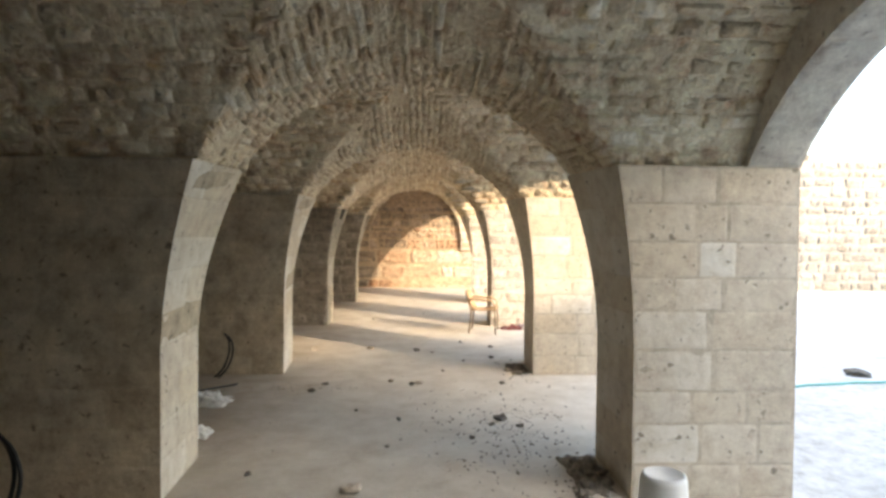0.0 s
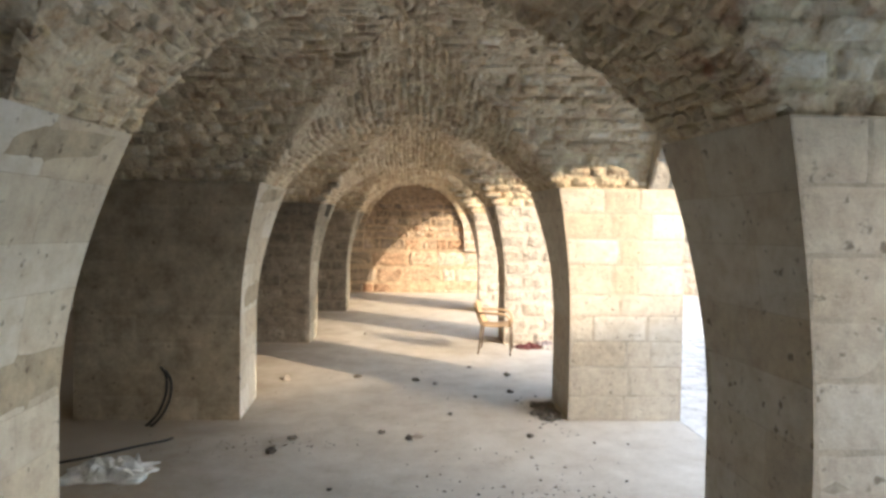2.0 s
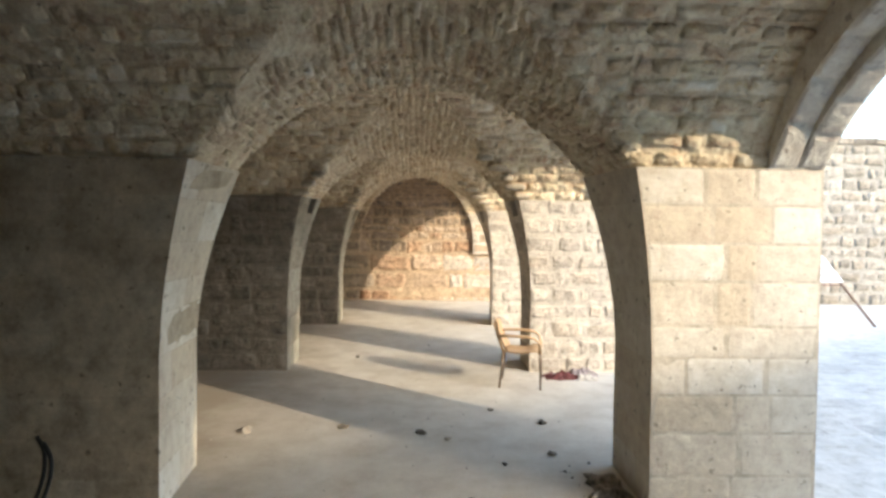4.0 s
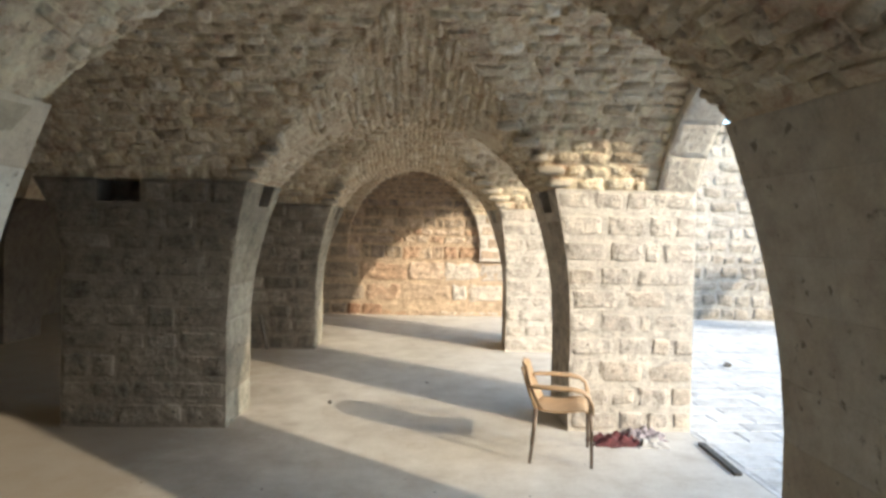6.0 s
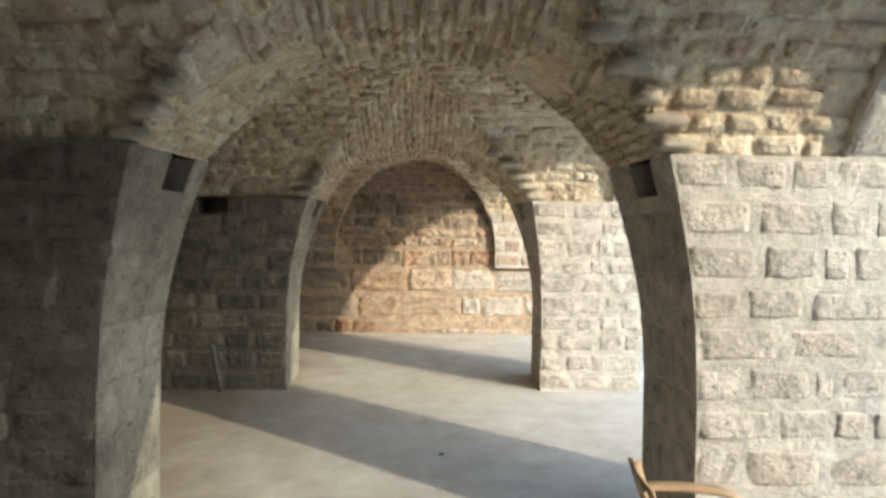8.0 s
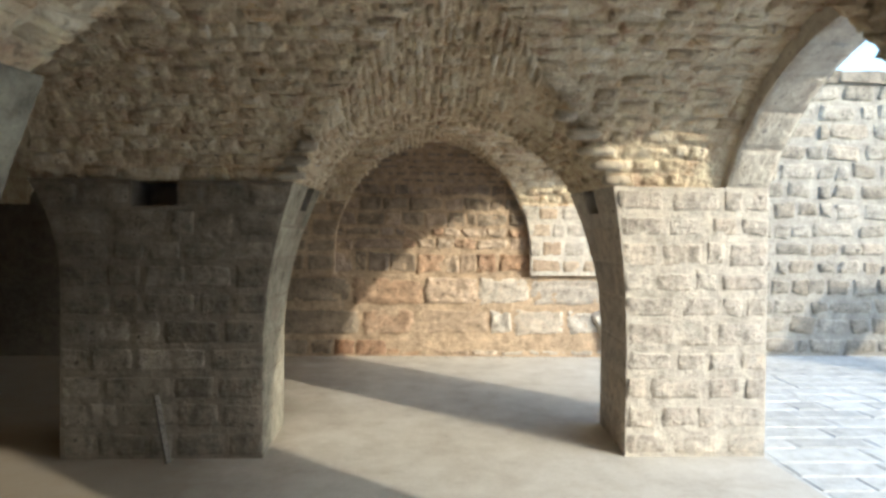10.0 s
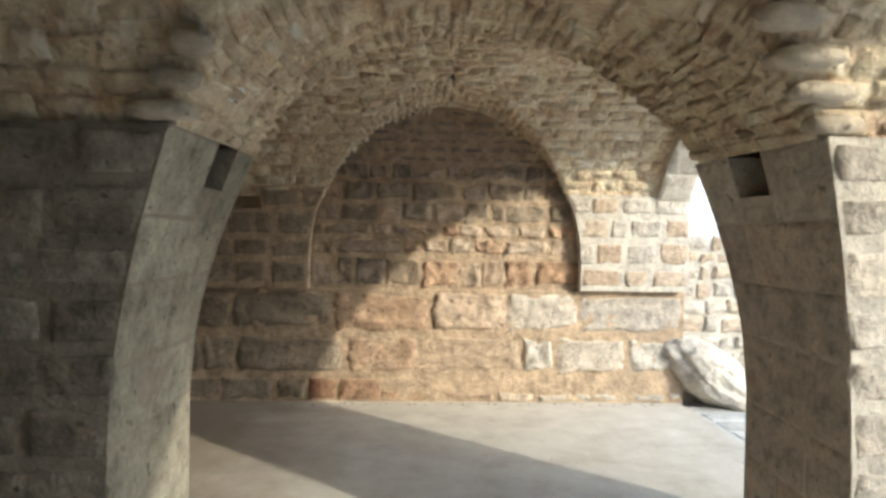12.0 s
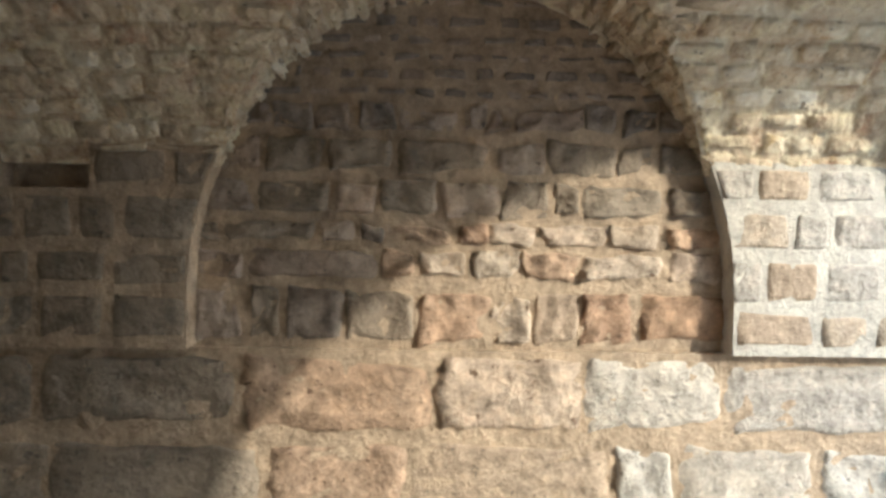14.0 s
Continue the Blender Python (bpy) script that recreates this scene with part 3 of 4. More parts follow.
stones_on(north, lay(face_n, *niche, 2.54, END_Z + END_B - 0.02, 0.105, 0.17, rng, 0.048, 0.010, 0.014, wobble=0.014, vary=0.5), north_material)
face_l = lambda u, z, d: (u, LOW - d, z)


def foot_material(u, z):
    # Left blocks are darker brown: soot, with deep shade painted into the tone.
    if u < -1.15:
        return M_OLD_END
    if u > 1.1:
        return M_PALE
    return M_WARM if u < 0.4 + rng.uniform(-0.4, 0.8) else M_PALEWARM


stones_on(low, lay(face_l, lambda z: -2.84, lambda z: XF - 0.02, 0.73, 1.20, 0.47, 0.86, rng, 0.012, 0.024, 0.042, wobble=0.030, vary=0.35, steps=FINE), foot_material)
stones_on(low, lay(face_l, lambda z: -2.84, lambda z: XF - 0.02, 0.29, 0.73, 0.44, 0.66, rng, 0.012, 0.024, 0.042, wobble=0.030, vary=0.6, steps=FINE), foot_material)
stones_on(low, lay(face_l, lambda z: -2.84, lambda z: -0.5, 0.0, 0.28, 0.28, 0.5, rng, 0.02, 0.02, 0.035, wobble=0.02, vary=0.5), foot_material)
stones_on(low, lay(face_l, lambda z: -0.5, lambda z: XF - 0.02, 0.0, 0.12, 0.12, 0.3, rng, 0.05, 0.01, 0.03, wobble=0.02, vary=0.6), foot_material)
half_l = pier_core("wall_end_left", yf, END - 0.004, aisle_edge, end_left, M_MORTAR_WARM, "half pier of old stone built into the end wall", [(-2.23, -1.76, yf - 0.1, END)], 1.21, NOTCH + 0.07, IMP + 0.10)
half_r = pier_core("wall_end_right", yf, END - 0.004, end_right, court_edge, M_MORTAR, "half pier of pale stone built into the end wall", (), 1.21, NOTCH + 0.07, IMP + 0.07)
front = lambda u, z, d: (u, yf - d, z)
style = dict(high=0.235, long=0.32, joint=0.028, proud=0.009, rough=0.018, wobble=0.010, vary=0.5)
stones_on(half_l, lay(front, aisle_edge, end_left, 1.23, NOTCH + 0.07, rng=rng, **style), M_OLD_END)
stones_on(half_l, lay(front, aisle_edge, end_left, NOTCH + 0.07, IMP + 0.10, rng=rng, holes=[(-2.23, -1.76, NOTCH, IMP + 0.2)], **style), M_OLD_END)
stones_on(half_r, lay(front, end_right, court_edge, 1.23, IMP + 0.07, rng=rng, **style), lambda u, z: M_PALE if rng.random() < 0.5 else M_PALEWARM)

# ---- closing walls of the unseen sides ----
thing("wall_west", box_verts(XW - 0.5, XW, -5.6, 17.9, -0.1, 3.36), BOX_FACES, M_AISLE_SHADED, "plain stone back wall of the dark aisle", "wall", "structure")
# Both out of view, added behind the start to darken the near pier fronts.
thing("wall_south", box_verts(XW, XF, -5.5, -5.0, -0.1, 3.9), BOX_FACES, M_MORTAR_OLD, "added plain stone wall, out of view", "wall", "structure")
thing("wall_south_bay", box_verts(XR + 0.01, XF - 0.01, -4.99, -1.95, -0.1, 3.88), BOX_FACES, M_MORTAR_OLD, "added plain stone wall, out of view", "wall", "structure")

# ---- court walls ----
cw = thing("wall_court", box_verts(4.7, 26, 17.6, 18.3, -0.3, 4.25), BOX_FACES, M_COURTMORTAR, "tall weathered rubble wall of the courtyard", "wall", "structure")
face_c = lambda u, z, d: (u, 17.6 - d, z)
stones_on(cw, lay(face_c, lambda z: 4.7, lambda z: 11.5, -0.05, 4.25, 0.30, 0.42, rng, 0.05, 0.03, 0.04, wobble=0.045, vary=0.6), M_COURTWALL)
far_v, far_f = [], []
for _, _, v, f in lay(face_c, lambda z: 11.5, lambda z: 19.0, -0.05, 4.25, 0.30, 0.42, rng, 0.05, 0.03, 0.04, wobble=0.045, vary=0.6):
    far_f += [tuple(i + len(far_v) for i in g) for g in f]
    far_v += v
tagged(child("far_stones", far_v, far_f, M_COURTWALL_FAR, cw, smooth=True), kind="stuff")
cap_rng = random.Random(3)
for ua, ub in split(4.7, 13.0, 0.6, cap_rng):
    v = [(x + cap_rng.uniform(-0.02, 0.02), y + cap_rng.uniform(-0.03, 0.03), z + cap_rng.uniform(-0.03, 0.03)) for x, y, z in box_verts(ua + 0.01, ub - 0.01, 17.53, 18.35, 4.25, 4.40)]
    child("capstone", v, BOX_FACES, M_OLD, cw)
lw = thing("wall_court_low", box_verts(XF + 0.01, 4.69, 17.45, 18.0, -0.3, 1.80), BOX_FACES, M_MORTAR, "low rubble wall beside the arcade", "wall", "structure")
face_w = lambda u, z, d: (u, 17.45 - d, z)
stones_on(lw, lay(face_w, lambda z: XF + 0.02, lambda z: 4.68, 0.0, 1.84, 0.19, 0.24, rng, 0.03, 0.03, 0.035, wobble=0.025, vary=0.5), lambda u, z: M_PALE if rng.random() < 0.4 else M_PALEWARM)


# the house across the court, whose roof edge shades the near bays
def house_across():
    e, n = Vector((0.847, 0.531, 0)), Vector((0.531, -0.847, 0))
    p = Vector((17.5, -7.95, 0))
    verts = []
    for z in (-0.3, 8.0):
        for a, b in ((-26, 0), (30, 0), (30, 9), (-26, 9)):
            verts.append(p + e * a + n * b + Vector((0, 0, z)))
    thing("backdrop_house", verts, BOX_FACES, M_MORTAR, "plain stone house closing the far side of the court", "building", "structure")
    # Taller part added out of view, to keep sun off the nearest bay's vault.
    verts = []
    for z in (8.0, 12.0):
        for a, b in ((-26, 0), (-1.75, 0), (-1.75, 9), (-26, 9)):
            verts.append(p + e * a + n * b + Vector((0, 0, z)))
    thing("backdrop_house_storey", verts, BOX_FACES, M_MORTAR, "upper block added out of view over the house across the court", "building", "structure")


house_across()
thing("backdrop_wall", box_verts(2.9, 9.0, 24.0, 24.6, -0.3, 9.0), BOX_FACES, M_PLASTER, "pale plastered building behind the low wall", "building", "structure")


# ---- things ----
def holder(name, at, label, category, group="", turn=0.0):
    ob = new(name)
    ob.location = at
    ob.rotation_euler = (0, 0, radians(turn))
    return tagged(ob, label, category, group)


def tube(bm, pts, r, sides=8, close=False, flat=None):
    """A round bar along points, capped at its ends."""
    pts = [Vector(p) for p in pts]
    rings = []
    for i, p in enumerate(pts):
        a = pts[max(0, i - 1)]
        b = pts[min(len(pts) - 1, i + 1)]
        t = (b - a).normalized()
        side = t.cross(Vector((0, 0, 1)))
        side = side.normalized() if side.length > 0.05 else Vector((1, 0, 0))
        up = side.cross(t).normalized()
        rr = r[i] if isinstance(r, (list, tuple)) else r
        ru, rv = (rr, rr) if flat is None else (rr, rr * flat)
        rings.append([bm.verts.new(p + side * ru * math.cos(2 * math.pi * k / sides) + up * rv * math.sin(2 * math.pi * k / sides)) for k in range(sides)])
    for a, b in zip(rings, rings[1:]):
        for k in range(sides):
            bm.faces.new((a[k], a[(k + 1) % sides], b[(k + 1) % sides], b[k]))
    bm.faces.new(rings[0][::-1])
    bm.faces.new(rings[-1])
    return bm


def tube_part(name, pts, r, material, parent, label="", **kw):
    return part(name, tube(bmesh.new(), pts, r, **kw), material, parent, label, smooth=True)


def sheet_part(name, rows, thick, material, parent, label=""):
    """A curved shell of the given thickness over rows of points."""
    bm = bmesh.new()
    grid = [[bm.verts.new(p) for p in row] for row in rows]
    for a, b in zip(grid, grid[1:]):
        for i in range(len(a) - 1):
            bm.faces.new((a[i], a[i + 1], b[i + 1], b[i]))
    bmesh.ops.recalc_face_normals(bm, faces=bm.faces)
    bmesh.ops.solidify(bm, geom=bm.faces[:], thickness=thick)
    return part(name, bm, material, parent, label, smooth=True)


def armchair(at, turn):
    """Moulded armchair that faces +x, on four tube legs."""
    chair = holder("armchair", at, "tan moulded plastic armchair with slim brown legs on the concrete floor", "chair", "", turn)
    n = 9
    seat = []
    for i in range(n):
        a = i / (n - 1)
        x = -0.17 + 0.40 * a
        z = 0.40 + 0.02 * a - 0.025 * math.sin(math.pi * min(1, a * 1.1)) - (0.035 * max(0, (a - 0.85) / 0.15))
        half = 0.215 + 0.015 * a
        seat.append([(x, half * (2 * j / 8 - 1), z + 0.022 * abs(2 * j / 8 - 1) ** 3) for j in range(9)])
    sheet_part("seat", seat, 0.012, M_TAN, chair)
    back = []
    for i in range(n):
        a = i / (n - 1)
        z = 0.41 + 0.335 * a
        x = -0.175 - 0.125 * a - 0.015 * math.sin(math.pi * a)
        half = 0.205 + 0.03 * math.sin(math.pi * a * 0.8) - 0.05 * max(0, (a - 0.75) / 0.25) ** 2
        back.append([(x + 0.045 * (2 * j / 8 - 1) ** 2, half * (2 * j / 8 - 1), z + 0.0 - 0.02 * (2 * j / 8 - 1) ** 2 * a) for j in range(9)])
    sheet_part("backrest", back, 0.012, M_TAN, chair)
    for s in (-1, 1):
        y = 0.25 * s
        arm = [(-0.235, 0.20 * s, 0.585), (-0.18, 0.235 * s, 0.590), (-0.05, y, 0.592), (0.09, y, 0.588), (0.165, y, 0.575), (0.212, y, 0.54), (0.232, y, 0.48), (0.232, 0.235 * s, 0.40)]
        tube_part("armrest", arm, [0.030, 0.040, 0.044, 0.044, 0.041, 0.035, 0.028, 0.023], M_TAN, chair, flat=0.42)
        tube_part("leg", [(0.232, 0.232 * s, 0.42), (0.24, 0.235 * s, 0.25), (0.245, 0.24 * s, 0.0)], [0.017, 0.014, 0.011], M_LEG, chair, "slim brown metal leg")
        tube_part("leg", [(-0.175, 0.205 * s, 0.42), (-0.190, 0.21 * s, 0.22), (-0.215, 0.225 * s, 0.0)], [0.018, 0.014, 0.011], M_LEG, chair, "slim brown metal leg")
        tube_part("back_post", [(-0.175, 0.205 * s, 0.41), (-0.24, 0.215 * s, 0.58), (-0.288, 0.19 * s, 0.725)], [0.016, 0.014, 0.012], M_TAN, chair)
    bm = bmesh.new()
    tube(bm, [(-0.172, -0.2, 0.385), (-0.172, 0.2, 0.385)], 0.012)
    part("rail", bm, M_TAN, chair, smooth=True)
    return chair


armchair((1.41, 8.66, 0), -12)


def info_board(at, turn):
    """Sloping notice board on a frame of slanted brown posts."""
    board = holder("information_board", at, "sloping white and blue notice board on slanted brown metal posts", "sign", "", turn)
    run, rise = 2.45, 1.86
    length = math.hypot(run, rise)

    def on(x, s, d=0.0):
        return Vector((x, run * s - rise / length * d, rise * s + run / length * d))
    for x in (0.0, 1.2):
        tube_part("post", [on(x, 0), on(x, 1)], 0.024, M_RUST, board, sides=6)
    tube_part("crossbar", [on(0, 0.42, -0.03), on(1.2, 0.42, -0.03)], 0.018, M_RUST, board, sides=6)

    def slab(name, x0, x1, s0, s1, d0, d1, material, label=""):
        v = [on(x0, s0, d0), on(x1, s0, d0), on(x1, s1, d0), on(x0, s1, d0), on(x0, s0, d1), on(x1, s0, d1), on(x1, s1, d1), on(x0, s1, d1)]
        child(name, v, BOX_FACES, material, board, label)
    slab("panel", -0.04, 1.24, 0.43, 1.0, 0.024, 0.05, M_WHITE, "white printed panel")
    slab("blue_field", -0.03, 0.42, 0.435, 0.88, 0.05, 0.054, M_BLUE, "blue printed field")
    for i in range(6):
        s = 0.49 + 0.075 * i
        slab("text_line", 0.46 if s < 0.88 else 0.04, 1.2, s, s + 0.018, 0.05, 0.054, M_GREYLINE, "rows of small grey print")
    for i in range(5):
        s = 0.50 + 0.07 * i
        slab("text_line", 0.02, 0.38, s, s + 0.020, 0.054, 0.058, M_WHITE, "rows of small white print")
    return board


info_board((8.28, 13.65, -0.05), 0)


def cable_loop(at, bend, strands):
    """Stiff black cable, bent and leaning on a wall towards +y. bend: (x, z) from the floor to its top."""
    c = holder("cable_loop", at, "stiff black cable bent in an arc and leaning on the pier", "cable")
    for k in range(strands):
        pts = []
        for i in range(17):
            t = i / 16 * (len(bend) - 1)
            n = min(int(t), len(bend) - 2)
            f = t - n
            p = [Vector(bend[max(0, min(len(bend) - 1, n + o))]) for o in (-1, 0, 1, 2)]
            q = 0.5 * (2 * p[1] + (p[2] - p[0]) * f + (2 * p[0] - 5 * p[1] + 4 * p[2] - p[3]) * f * f + (3 * p[1] - p[0] - 3 * p[2] + p[3]) * f ** 3)
            pts.append((q.x + 0.045 * k, 0.12 * i / 16 - 0.015 * k, max(0.012, q.y * (1 - 0.06 * k))))
        tube_part("strand", pts, 0.013, M_BLACK, c, sides=7)
    return c


cable_loop((-1.98, 5.22, 0), [(-0.10, 0.0), (0.0, 0.12), (0.05, 0.28), (0.04, 0.42), (-0.02, 0.50)], 2)
cable_loop((-2.06, 1.62, 0), [(-0.06, 0.0), (0.0, 0.16), (0.0, 0.32), (-0.08, 0.47), (-0.24, 0.58)], 2)


def floor_cable(pts, name="floor_cable", label="thin black cable lying on the floor", r=0.010, material=None):
    ob = holder(name, pts[0], label, "cable")
    base = Vector(pts[0])
    fine = []
    for a, b in zip(pts, pts[1:]):
        for i in range(6):
            p = Vector(a).lerp(Vector(b), i / 6) - base
            fine.append(p + Vector((noise.noise((p.x * 3, p.y * 3, 1)) * 0.04, noise.noise((p.x * 3, p.y * 3, 9)) * 0.04, 0)))
    fine.append(Vector(pts[-1]) - base)
    tube_part("strand", fine, r, material or M_BLACK, ob, sides=6)


floor_cable([(-2.35, 4.35, 0.011), (-2.0, 4.62, 0.011), (-1.72, 4.9, 0.011)])
floor_cable([(4.4, 4.9, -0.035), (5.2, 5.1, -0.035), (6.2, 5.25, -0.035), (7.2, 5.6, -0.035)], "garden_hose", "thin turquoise hose lying across the court", 0.014, M_HOSE)


def bucket(at):
    b = holder("bucket", at, "upturned white plastic bucket beside the pier", "bucket")
    bm = bmesh.new()
    prof = [(0.155, 0.0), (0.158, 0.015), (0.150, 0.03), (0.146, 0.09), (0.150, 0.10), (0.143, 0.12), (0.125, 0.36), (0.118, 0.385), (0.105, 0.392), (0.098, 0.384), (0.0, 0.384)]
    rings = [[bm.verts.new((r * math.cos(2 * math.pi * k / 32), r * math.sin(2 * math.pi * k / 32), z)) for k in range(32)] for r, z in prof[:-1]]
    for a, c in zip(rings, rings[1:]):
        for k in range(32):
            bm.faces.new((a[k], a[(k + 1) % 32], c[(k + 1) % 32], c[k]))
    bm.faces.new(rings[-1])
    part("shell", bm, M_BUCKET, b, smooth=True)
    hoop = [(0.153 * math.cos(math.pi * i / 14), 0.155 * math.sin(-math.pi * i / 14) - 0.012, 0.05 - 0.035 * math.sin(math.pi * i / 14)) for i in range(15)]
    tube_part("handle", hoop, 0.004, M_LEG, b, "thin wire handle", sides=6)


bucket((1.66, 1.36, 0))


def crumple(name, at, size, material, label, category, seed, high=0.12, n=26, kind=""):
    """A crumpled heap of sheet or cloth."""
    r = random.Random(seed)
    verts, faces = [], []
    for j in range(n + 1):
        for i in range(n + 1):
            u, v = 2 * i / n - 1, 2 * j / n - 1
            e = max(abs(u), abs(v))
            k = 1 + 0.4 * noise.noise((u * 1.9 + seed, v * 1.9, 2))
            h = high * (1 - e ** 2) * (0.30 + 1.5 * abs(noise.noise((u * 2.6 + seed, v * 2.6, 5)))) + 0.05 * (1 - e ** 4) * abs(noise.noise((u * 6, v * 6, seed)))
            verts.append((at[0] + size[0] * u * k, at[1] + size[1] * v * k, at[2] + (0.004 if e > 0.99 else h)))
    for j in range(n):
        for i in range(n):
            a = j * (n + 1) + i
            faces.append((a, a + 1, a + n + 2, a + n + 1))
    ob = thing(name, verts, faces, material, label, category, kind, smooth=name != "plastic_sheet")
    m = ob.modifiers.new("thick", "SOLIDIFY")
    m.thickness = 0.006
    return ob


crumple("plastic_sheet", (-1.88, 4.2, 0), (0.28, 0.20), M_SHEET, "crumpled dusty plastic sheet on the floor", "plastic sheet", 4, 0.10)
crumple("plastic_sheet", (-1.58, 3.2, 0), (0.14, 0.13), M_SHEET, "crumpled dusty plastic sheet on the floor", "plastic sheet", 9, 0.08)
crumple("blanket", (1.99, 8.98, 0), (0.22, 0.13), M_CLOTH, "dark red blanket heaped at the foot of the pier", "blanket", 3, 0.075, 34)
crumple("cloth", (2.24, 9.10, 0), (0.20, 0.11), M_GREYCLOTH, "mauve-grey cloth heaped beside the red blanket", "cloth", 15, 0.095, 34)
crumple("rag", (2.25, 8.90, 0), (0.13, 0.08), M_RAG, "pale rag lying beside the red blanket", "rag", 8, 0.07)
crumple("earth_heap", (1.50, 2.32, 0), (0.13, 0.34), M_CHIPS, "low heap of brown earth at the foot of the pier", "earth", 21, 0.045, 30)
crumple("earth_heap", (1.55, 5.72, 0), (0.11, 0.30), M_CHIPS, "low heap of brown earth at the foot of the pier", "earth", 27, 0.04, 30)


def lump(name, at, size, material, label, category, seed, group=""):
    """A small uneven stone or clod."""
    bm = bmesh.new()
    bmesh.ops.create_icosphere(bm, subdivisions=2, radius=1)
    for v in bm.verts:
        k = 1 + 0.75 * noise.noise(v.co * 1.9 + Vector((seed, 0, 0))) + 0.3 * noise.noise(v.co * 4.3 + Vector((0, seed, 0)))
        v.co = Vector((v.co.x * size[0] * k, v.co.y * size[1] * k, max(0.0, v.co.z * 0.8 + 0.45) * size[2] * k))
    me = bpy.data.meshes.new(name)
    bm.to_mesh(me)
    bm.free()
    me.materials.append(material)
    ob = new(name, me)
    ob.location = at
    ob.rotation_euler = (0, 0, seed)
    return tagged(ob, label, category, group)


STONES = ((-0.14, 2.05, 0.075, 1), (1.45, 2.10, 0.07, 0), (1.55, 2.28, 0.09, 0), (1.36, 1.95, 0.05, 0), (0.30, 4.94, 0.05, 1), (0.22, 4.9, 0.04, 0), (1.42, 5.60, 0.06, 0), (1.52, 5.42, 0.05, 0),
          (1.45, 5.85, 0.045, 0), (0.27, 6.9, 0.05, 0), (0.49, 6.75, 0.035, 1), (-0.42, 7.05, 0.05, 0), (-1.22, 6.95, 0.06, 1), (-0.02, 5.05, 0.03, 0), (0.12, 3.6, 0.03, 0), (-0.75, 4.9, 0.04, 0),
          (-0.85, 4.6, 0.05, 0), (1.25, 4.95, 0.035, 0), (1.05, 3.6, 0.06, 0), (0.95, 3.45, 0.03, 0), (1.2, 3.4, 0.035, 0), (0.75, 3.1, 0.03, 0), (0.05, 2.9, 0.022, 0), (-0.9, 2.35, 0.03, 0),
          (0.95, 7.6, 0.03, 0), (1.38, 7.2, 0.05, 0), (1.3, 6.4, 0.04, 0), (-0.6, 10.1, 0.03, 0), (0.4, 11.0, 0.02, 0), (0.9, 6.2, 0.025, 0), (-0.3, 3.9, 0.02, 0), (0.6, 5.6, 0.02, 0))
for i, (x, y, r, pale) in enumerate(STONES):
    lump("stone_fragment", (x, y, 0), (r, r * 0.75, r * 0.6), M_PALE if pale else M_DEBRIS,
         "small pale stone fragment on the dusty floor" if pale else "small dark clod of rubble on the dusty floor", "stone", i * 1.7, "rubble scattered on the floor")
lump("court_litter", (5.9, 5.6, -0.05), (0.16, 0.1, 0.06), M_DEBRIS, "dark litter lying in the courtyard", "litter", 2.2)
lump("court_litter", (4.7, 12.4, -0.05), (0.12, 0.05, 0.04), M_DEBRIS, "dark litter lying in the courtyard", "litter", 4.2)


def plank(a, b, label, material=None, half=0.02):
    a, b = Vector(a), Vector(b)
    t = (b - a).normalized()
    s = t.cross(Vector((0, 0, 1))).normalized() * half
    u = s.cross(t).normalized() * 0.012
    v = [a - s - u, a + s - u, b + s - u, b - s - u, a - s + u, a + s + u, b + s + u, b - s + u]
    thing("flat_strip", v, BOX_FACES, material or M_DEBRIS, label, "stick")


# Dark strip put in for the shaded gap along the floor's edge.
plank((2.69, 8.92, 0.0125), (2.655, 8.25, 0.0125), "dark flat strip standing in for the shaded gap at the floor's edge", M_GAP, 0.028)
plank((-1.93, 12.93, 0.012), (-2.06, 13.02, 0.50), "short dark stick leaning against the old pier")


# a pale lump of bedrock at the corner of the court
def bedrock():
    bm = bmesh.new()
    bmesh.ops.create_icosphere(bm, subdivisions=5, radius=1)
    for v in bm.verts:
        c = v.co.copy()
        k = 1 + 0.22 * noise.noise(c * 1.3 + Vector((5, 2, 1))) + 0.12 * noise.noise(c * 3.1) + 0.05 * noise.noise(c * 8) + 0.025 * noise.noise(c * 19)
        p, q = c.x * 0.64 * k, c.z * 0.28 * k
        v.co = Vector((0.82 * p + 0.57 * q, c.y * 0.30 * k, 0.82 * q - 0.57 * p))
    for f in bm.faces:
        f.smooth = True
    me = bpy.data.meshes.new("bedrock")
    bm.to_mesh(me)
    bm.free()
    me.materials.append(M_ROCK)
    ob = new("bedrock", me)
    ob.location = (3.10, 17.27, 0.28)
    tagged(ob, "pale rounded outcrop of rock at the wall's foot", "rock")


bedrock()


# ---- slabs of the court, nearest to the arcade ----
slab_rng = random.Random(11)
for ya, yb in courses(6.4, 17.0, 0.30, slab_rng):
    for xa, xb in split(XF + 0.08, 7.6, 0.62, slab_rng, 0.45):
        if (xa - 2.8) > (yb - 4) * 0.75:
            continue
        v, f = stone_grid([(xa + 0.004, ya + 0.004), (xb - 0.004, ya + 0.004), (xb - 0.004, yb - 0.004), (xa + 0.004, yb - 0.004)], 0.010, 0.004, lambda u, w, d: (u, w, -0.05 + d), slab_rng, (0.0, 0.06, 0.94, 1.0), 0.9)
        child("paving_slab", v, f, M_COURT, court)


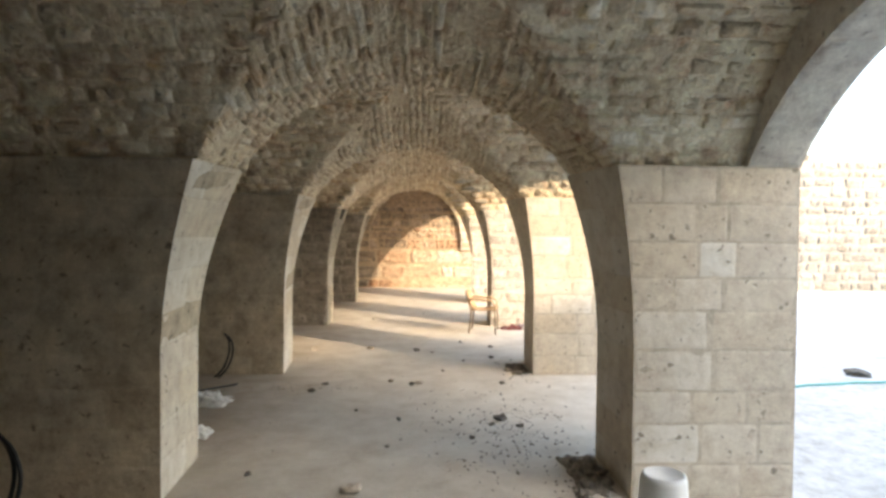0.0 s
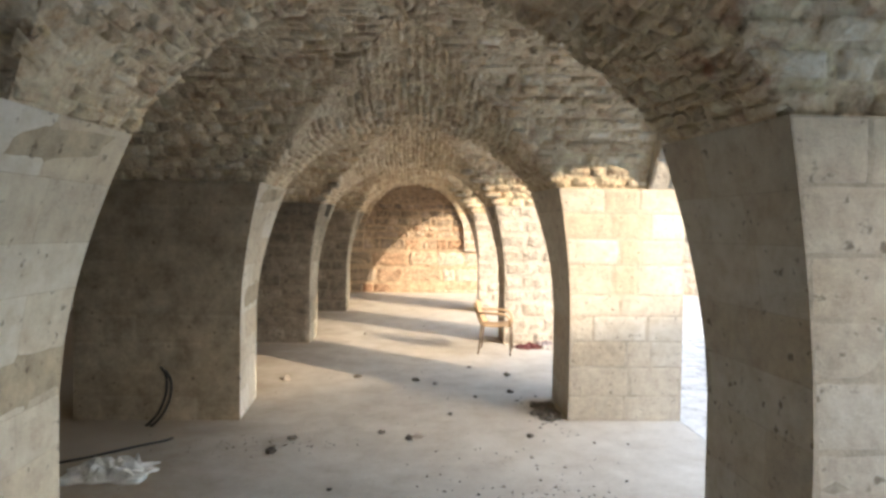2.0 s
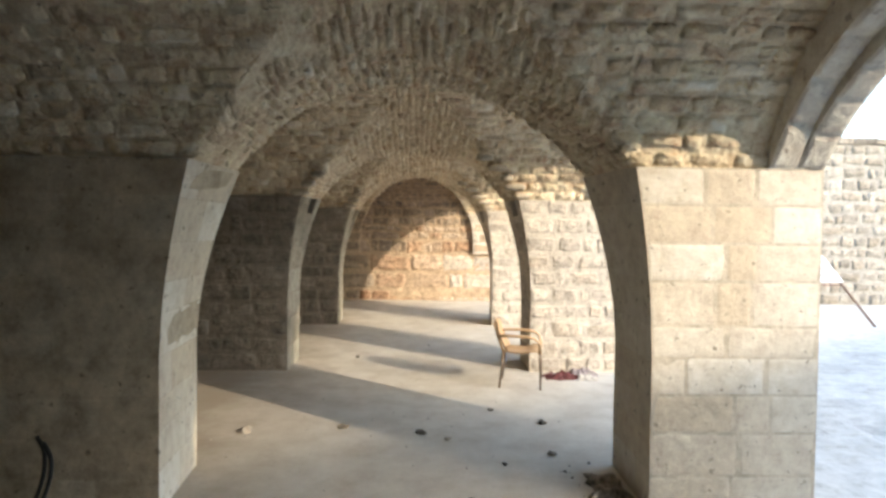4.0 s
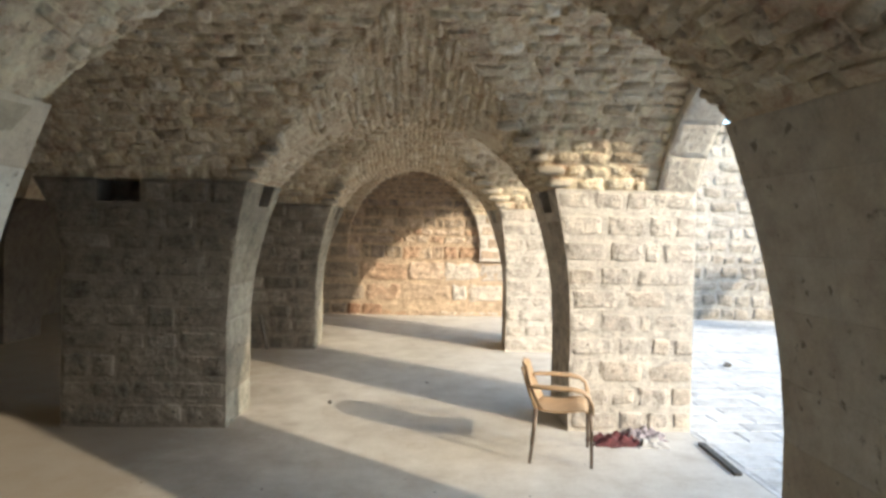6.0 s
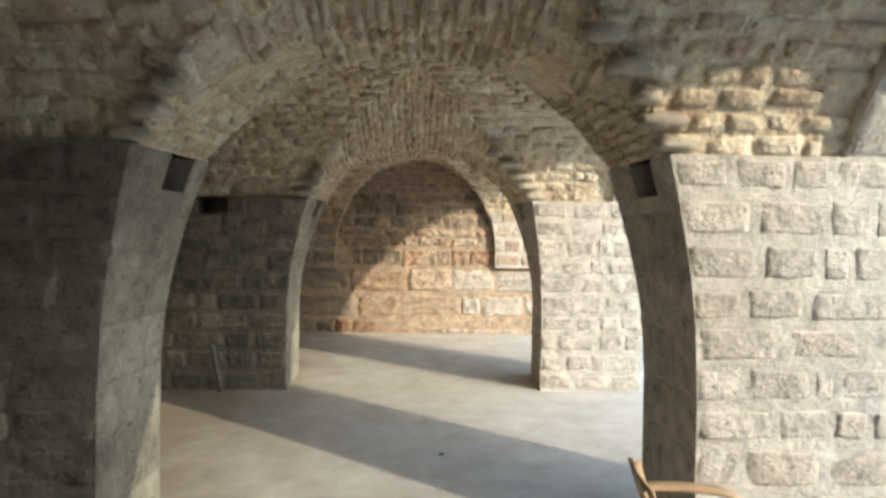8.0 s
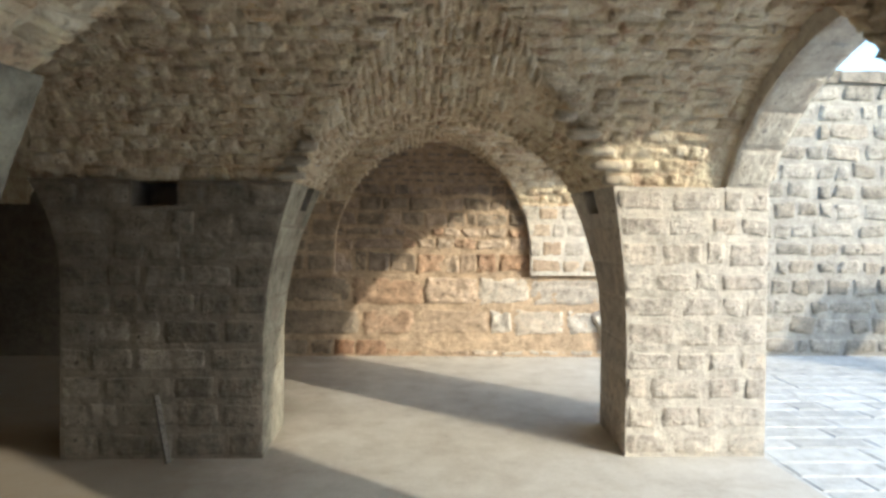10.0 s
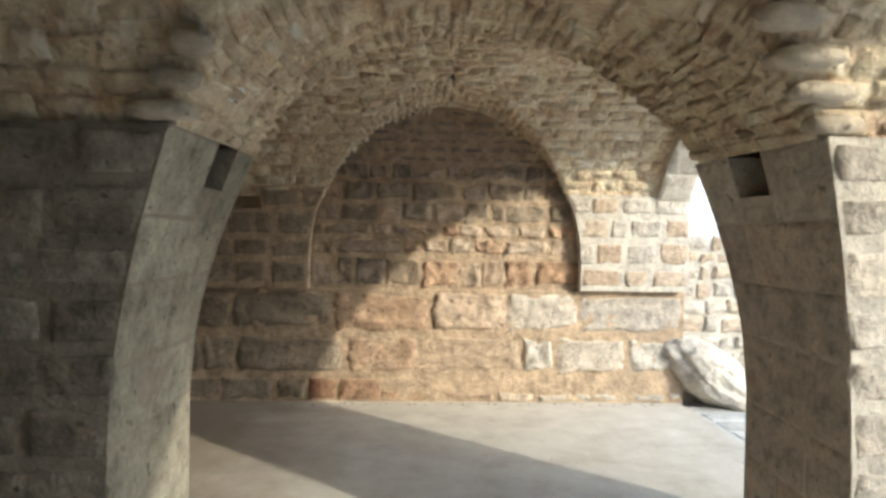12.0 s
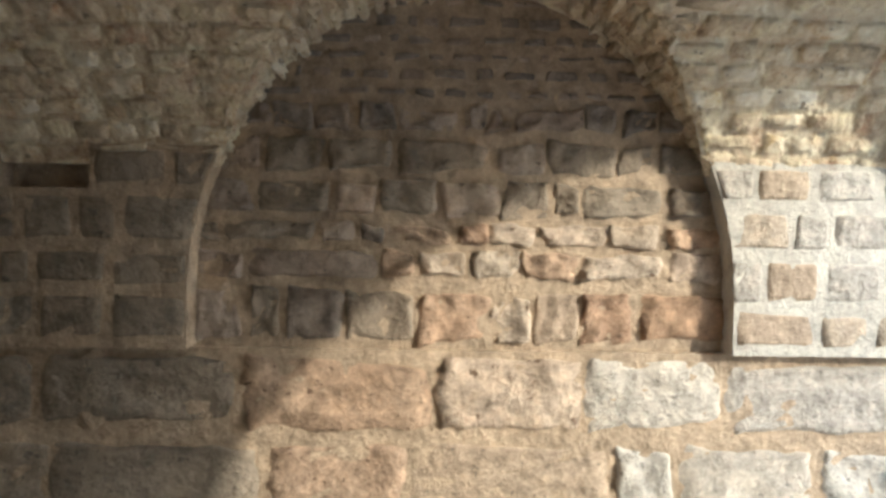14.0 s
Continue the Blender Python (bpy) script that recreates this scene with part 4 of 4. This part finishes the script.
# ---- ragged stones standing proud where the old arches spring ----
rag_rng = random.Random(5)
for k in (4, 5):
    bay, yf = BAYS[k - 1], PIERS[k][0]
    for side, count in ((1, 5), (-1, 3)):
        for i in range(count):
            z = IMP + 0.05 + 0.105 * i
            x = XC + side * hx(z) * widen(k, side, z, yf)
            y = bay.c + groin(bay, z)
            w, h, d = rag_rng.uniform(0.07, 0.13), 0.038, rag_rng.uniform(0.05, 0.09)
            bm = bmesh.new()
            bmesh.ops.create_icosphere(bm, subdivisions=2, radius=1)
            seed = rag_rng.uniform(0, 50)
            for v in bm.verts:
                c = v.co
                sq = 1.0 / max(abs(c.x), abs(c.y), abs(c.z)) ** 0.8
                g = sq * (1 + 0.32 * noise.noise(c * 1.7 + Vector((seed, 0, 0))))
                v.co = Vector((x + side * 0.07 + c.x * w * g, y - 0.005 + c.y * d * g, z + c.z * h * g))
            part("ragged_stone", bm, M_VAULT_PIECE, bpy.data.objects["wall_%d_%s" % (k, "right" if side > 0 else "left")], smooth=True)


# ---- fine rubble and dust chips on the floor ----
def chips():
    r = random.Random(21)
    verts, faces = [], []

    def chip(x, y, size):
        b = len(verts)
        n = 5
        a0 = r.uniform(0, 6)
        for i in range(n):
            a = a0 + 2 * math.pi * i / n
            k = size * r.uniform(0.6, 1.3)
            verts.append((x + k * math.cos(a), y + k * 0.7 * math.sin(a), -0.002))
        verts.append((x, y, size * r.uniform(0.35, 0.9)))
        for i in range(n):
            faces.append((b + i, b + (i + 1) % n, b + n))
    for _ in range(420):
        chip(r.gauss(1.05, 0.33), r.gauss(3.2, 0.65), r.uniform(0.004, 0.020))
    for _ in range(60):
        chip(r.gauss(1.45, 0.1), r.gauss(2.15, 0.25), r.uniform(0.006, 0.03))
    for _ in range(60):
        chip(r.gauss(1.5, 0.1), r.gauss(5.6, 0.3), r.uniform(0.006, 0.025))
    for _ in range(160):
        chip(r.uniform(-1.9, 1.6), r.uniform(1.2, 8.5), r.uniform(0.004, 0.014))
    for _ in range(70):
        chip(r.gauss(-1.0, 0.35), r.gauss(4.8, 0.12), r.uniform(0.004, 0.016))
    for _ in range(40):
        chip(r.uniform(-1.2, 1.5), r.uniform(8.5, 16.5), r.uniform(0.003, 0.008))
    for _ in range(90):
        chip(r.uniform(-1.5, 2.6), 17.16 - abs(r.gauss(0, 0.06)), r.uniform(0.005, 0.02))
    thing("fine_rubble", verts, faces, M_CHIPS, "fine dark chips of rubble strewn over the floor", "rubble", "stuff")


chips()


# ---- a smear of white plaster on the last old arch ----
def plaster_smear():
    verts, faces = [], []
    n = 14
    for j in range(n + 1):
        for i in range(n + 1):
            u, v = 2 * i / n - 1, 2 * j / n - 1
            r = math.hypot(u, v)
            k = 1 + 0.3 * noise.noise((u * 1.4, v * 1.4, 8))
            ang = math.asin((2.36 - ZT) / RT) + 0.06 * v * k
            y = 13.42 + 0.13 * u * k
            d = 0.05 * max(0.0, 1 - r * r) ** 0.5 - 0.008 + 0.008 * noise.noise((u * 3, v * 3, 1))
            verts.append((XC - (RT - d) * math.cos(ang), y, ZT + (RT - d) * math.sin(ang)))
    for j in range(n):
        for i in range(n):
            a = j * (n + 1) + i
            faces.append((a, a + 1, a + n + 2, a + n + 1))
    thing("ceiling_plaster_patch", verts, faces, M_PLASTER, "smear of white plaster on the rubble arch", "plaster", "structure", smooth=True)


plaster_smear()


def wall_smear(x, y, z0, z1, half, label):
    """A rough upright band of mortar smeared over the stones of the end wall."""
    verts, faces = [], []
    n, m = 8, 40
    for j in range(m + 1):
        z = z0 + (z1 - z0) * j / m
        w = half * (1 + 0.5 * noise.noise((x, z * 5, 3))) * min(1.0, 5 * min(j, m - j) / m + 0.25)
        c = x + 0.02 * noise.noise((x, z * 3, 9))
        for i in range(n + 1):
            u = 2 * i / n - 1
            d = 0.036 * max(0.0, 1 - u ** 4) ** 0.5 + 0.006 * noise.noise((u * 3, z * 14, 1)) - 0.004
            verts.append((c + w * u, y - d, z))
    for j in range(m):
        for i in range(n):
            a = j * (n + 1) + i
            faces.append((a, a + 1, a + n + 2, a + n + 1))
    thing("wall_mortar_smear", verts, faces, M_MORTAR_WARM, label, "mortar", "structure", smooth=True)


wall_smear(-1.80, LOW, 0.76, 1.19, 0.09, "upright smear of tan mortar between large blocks")
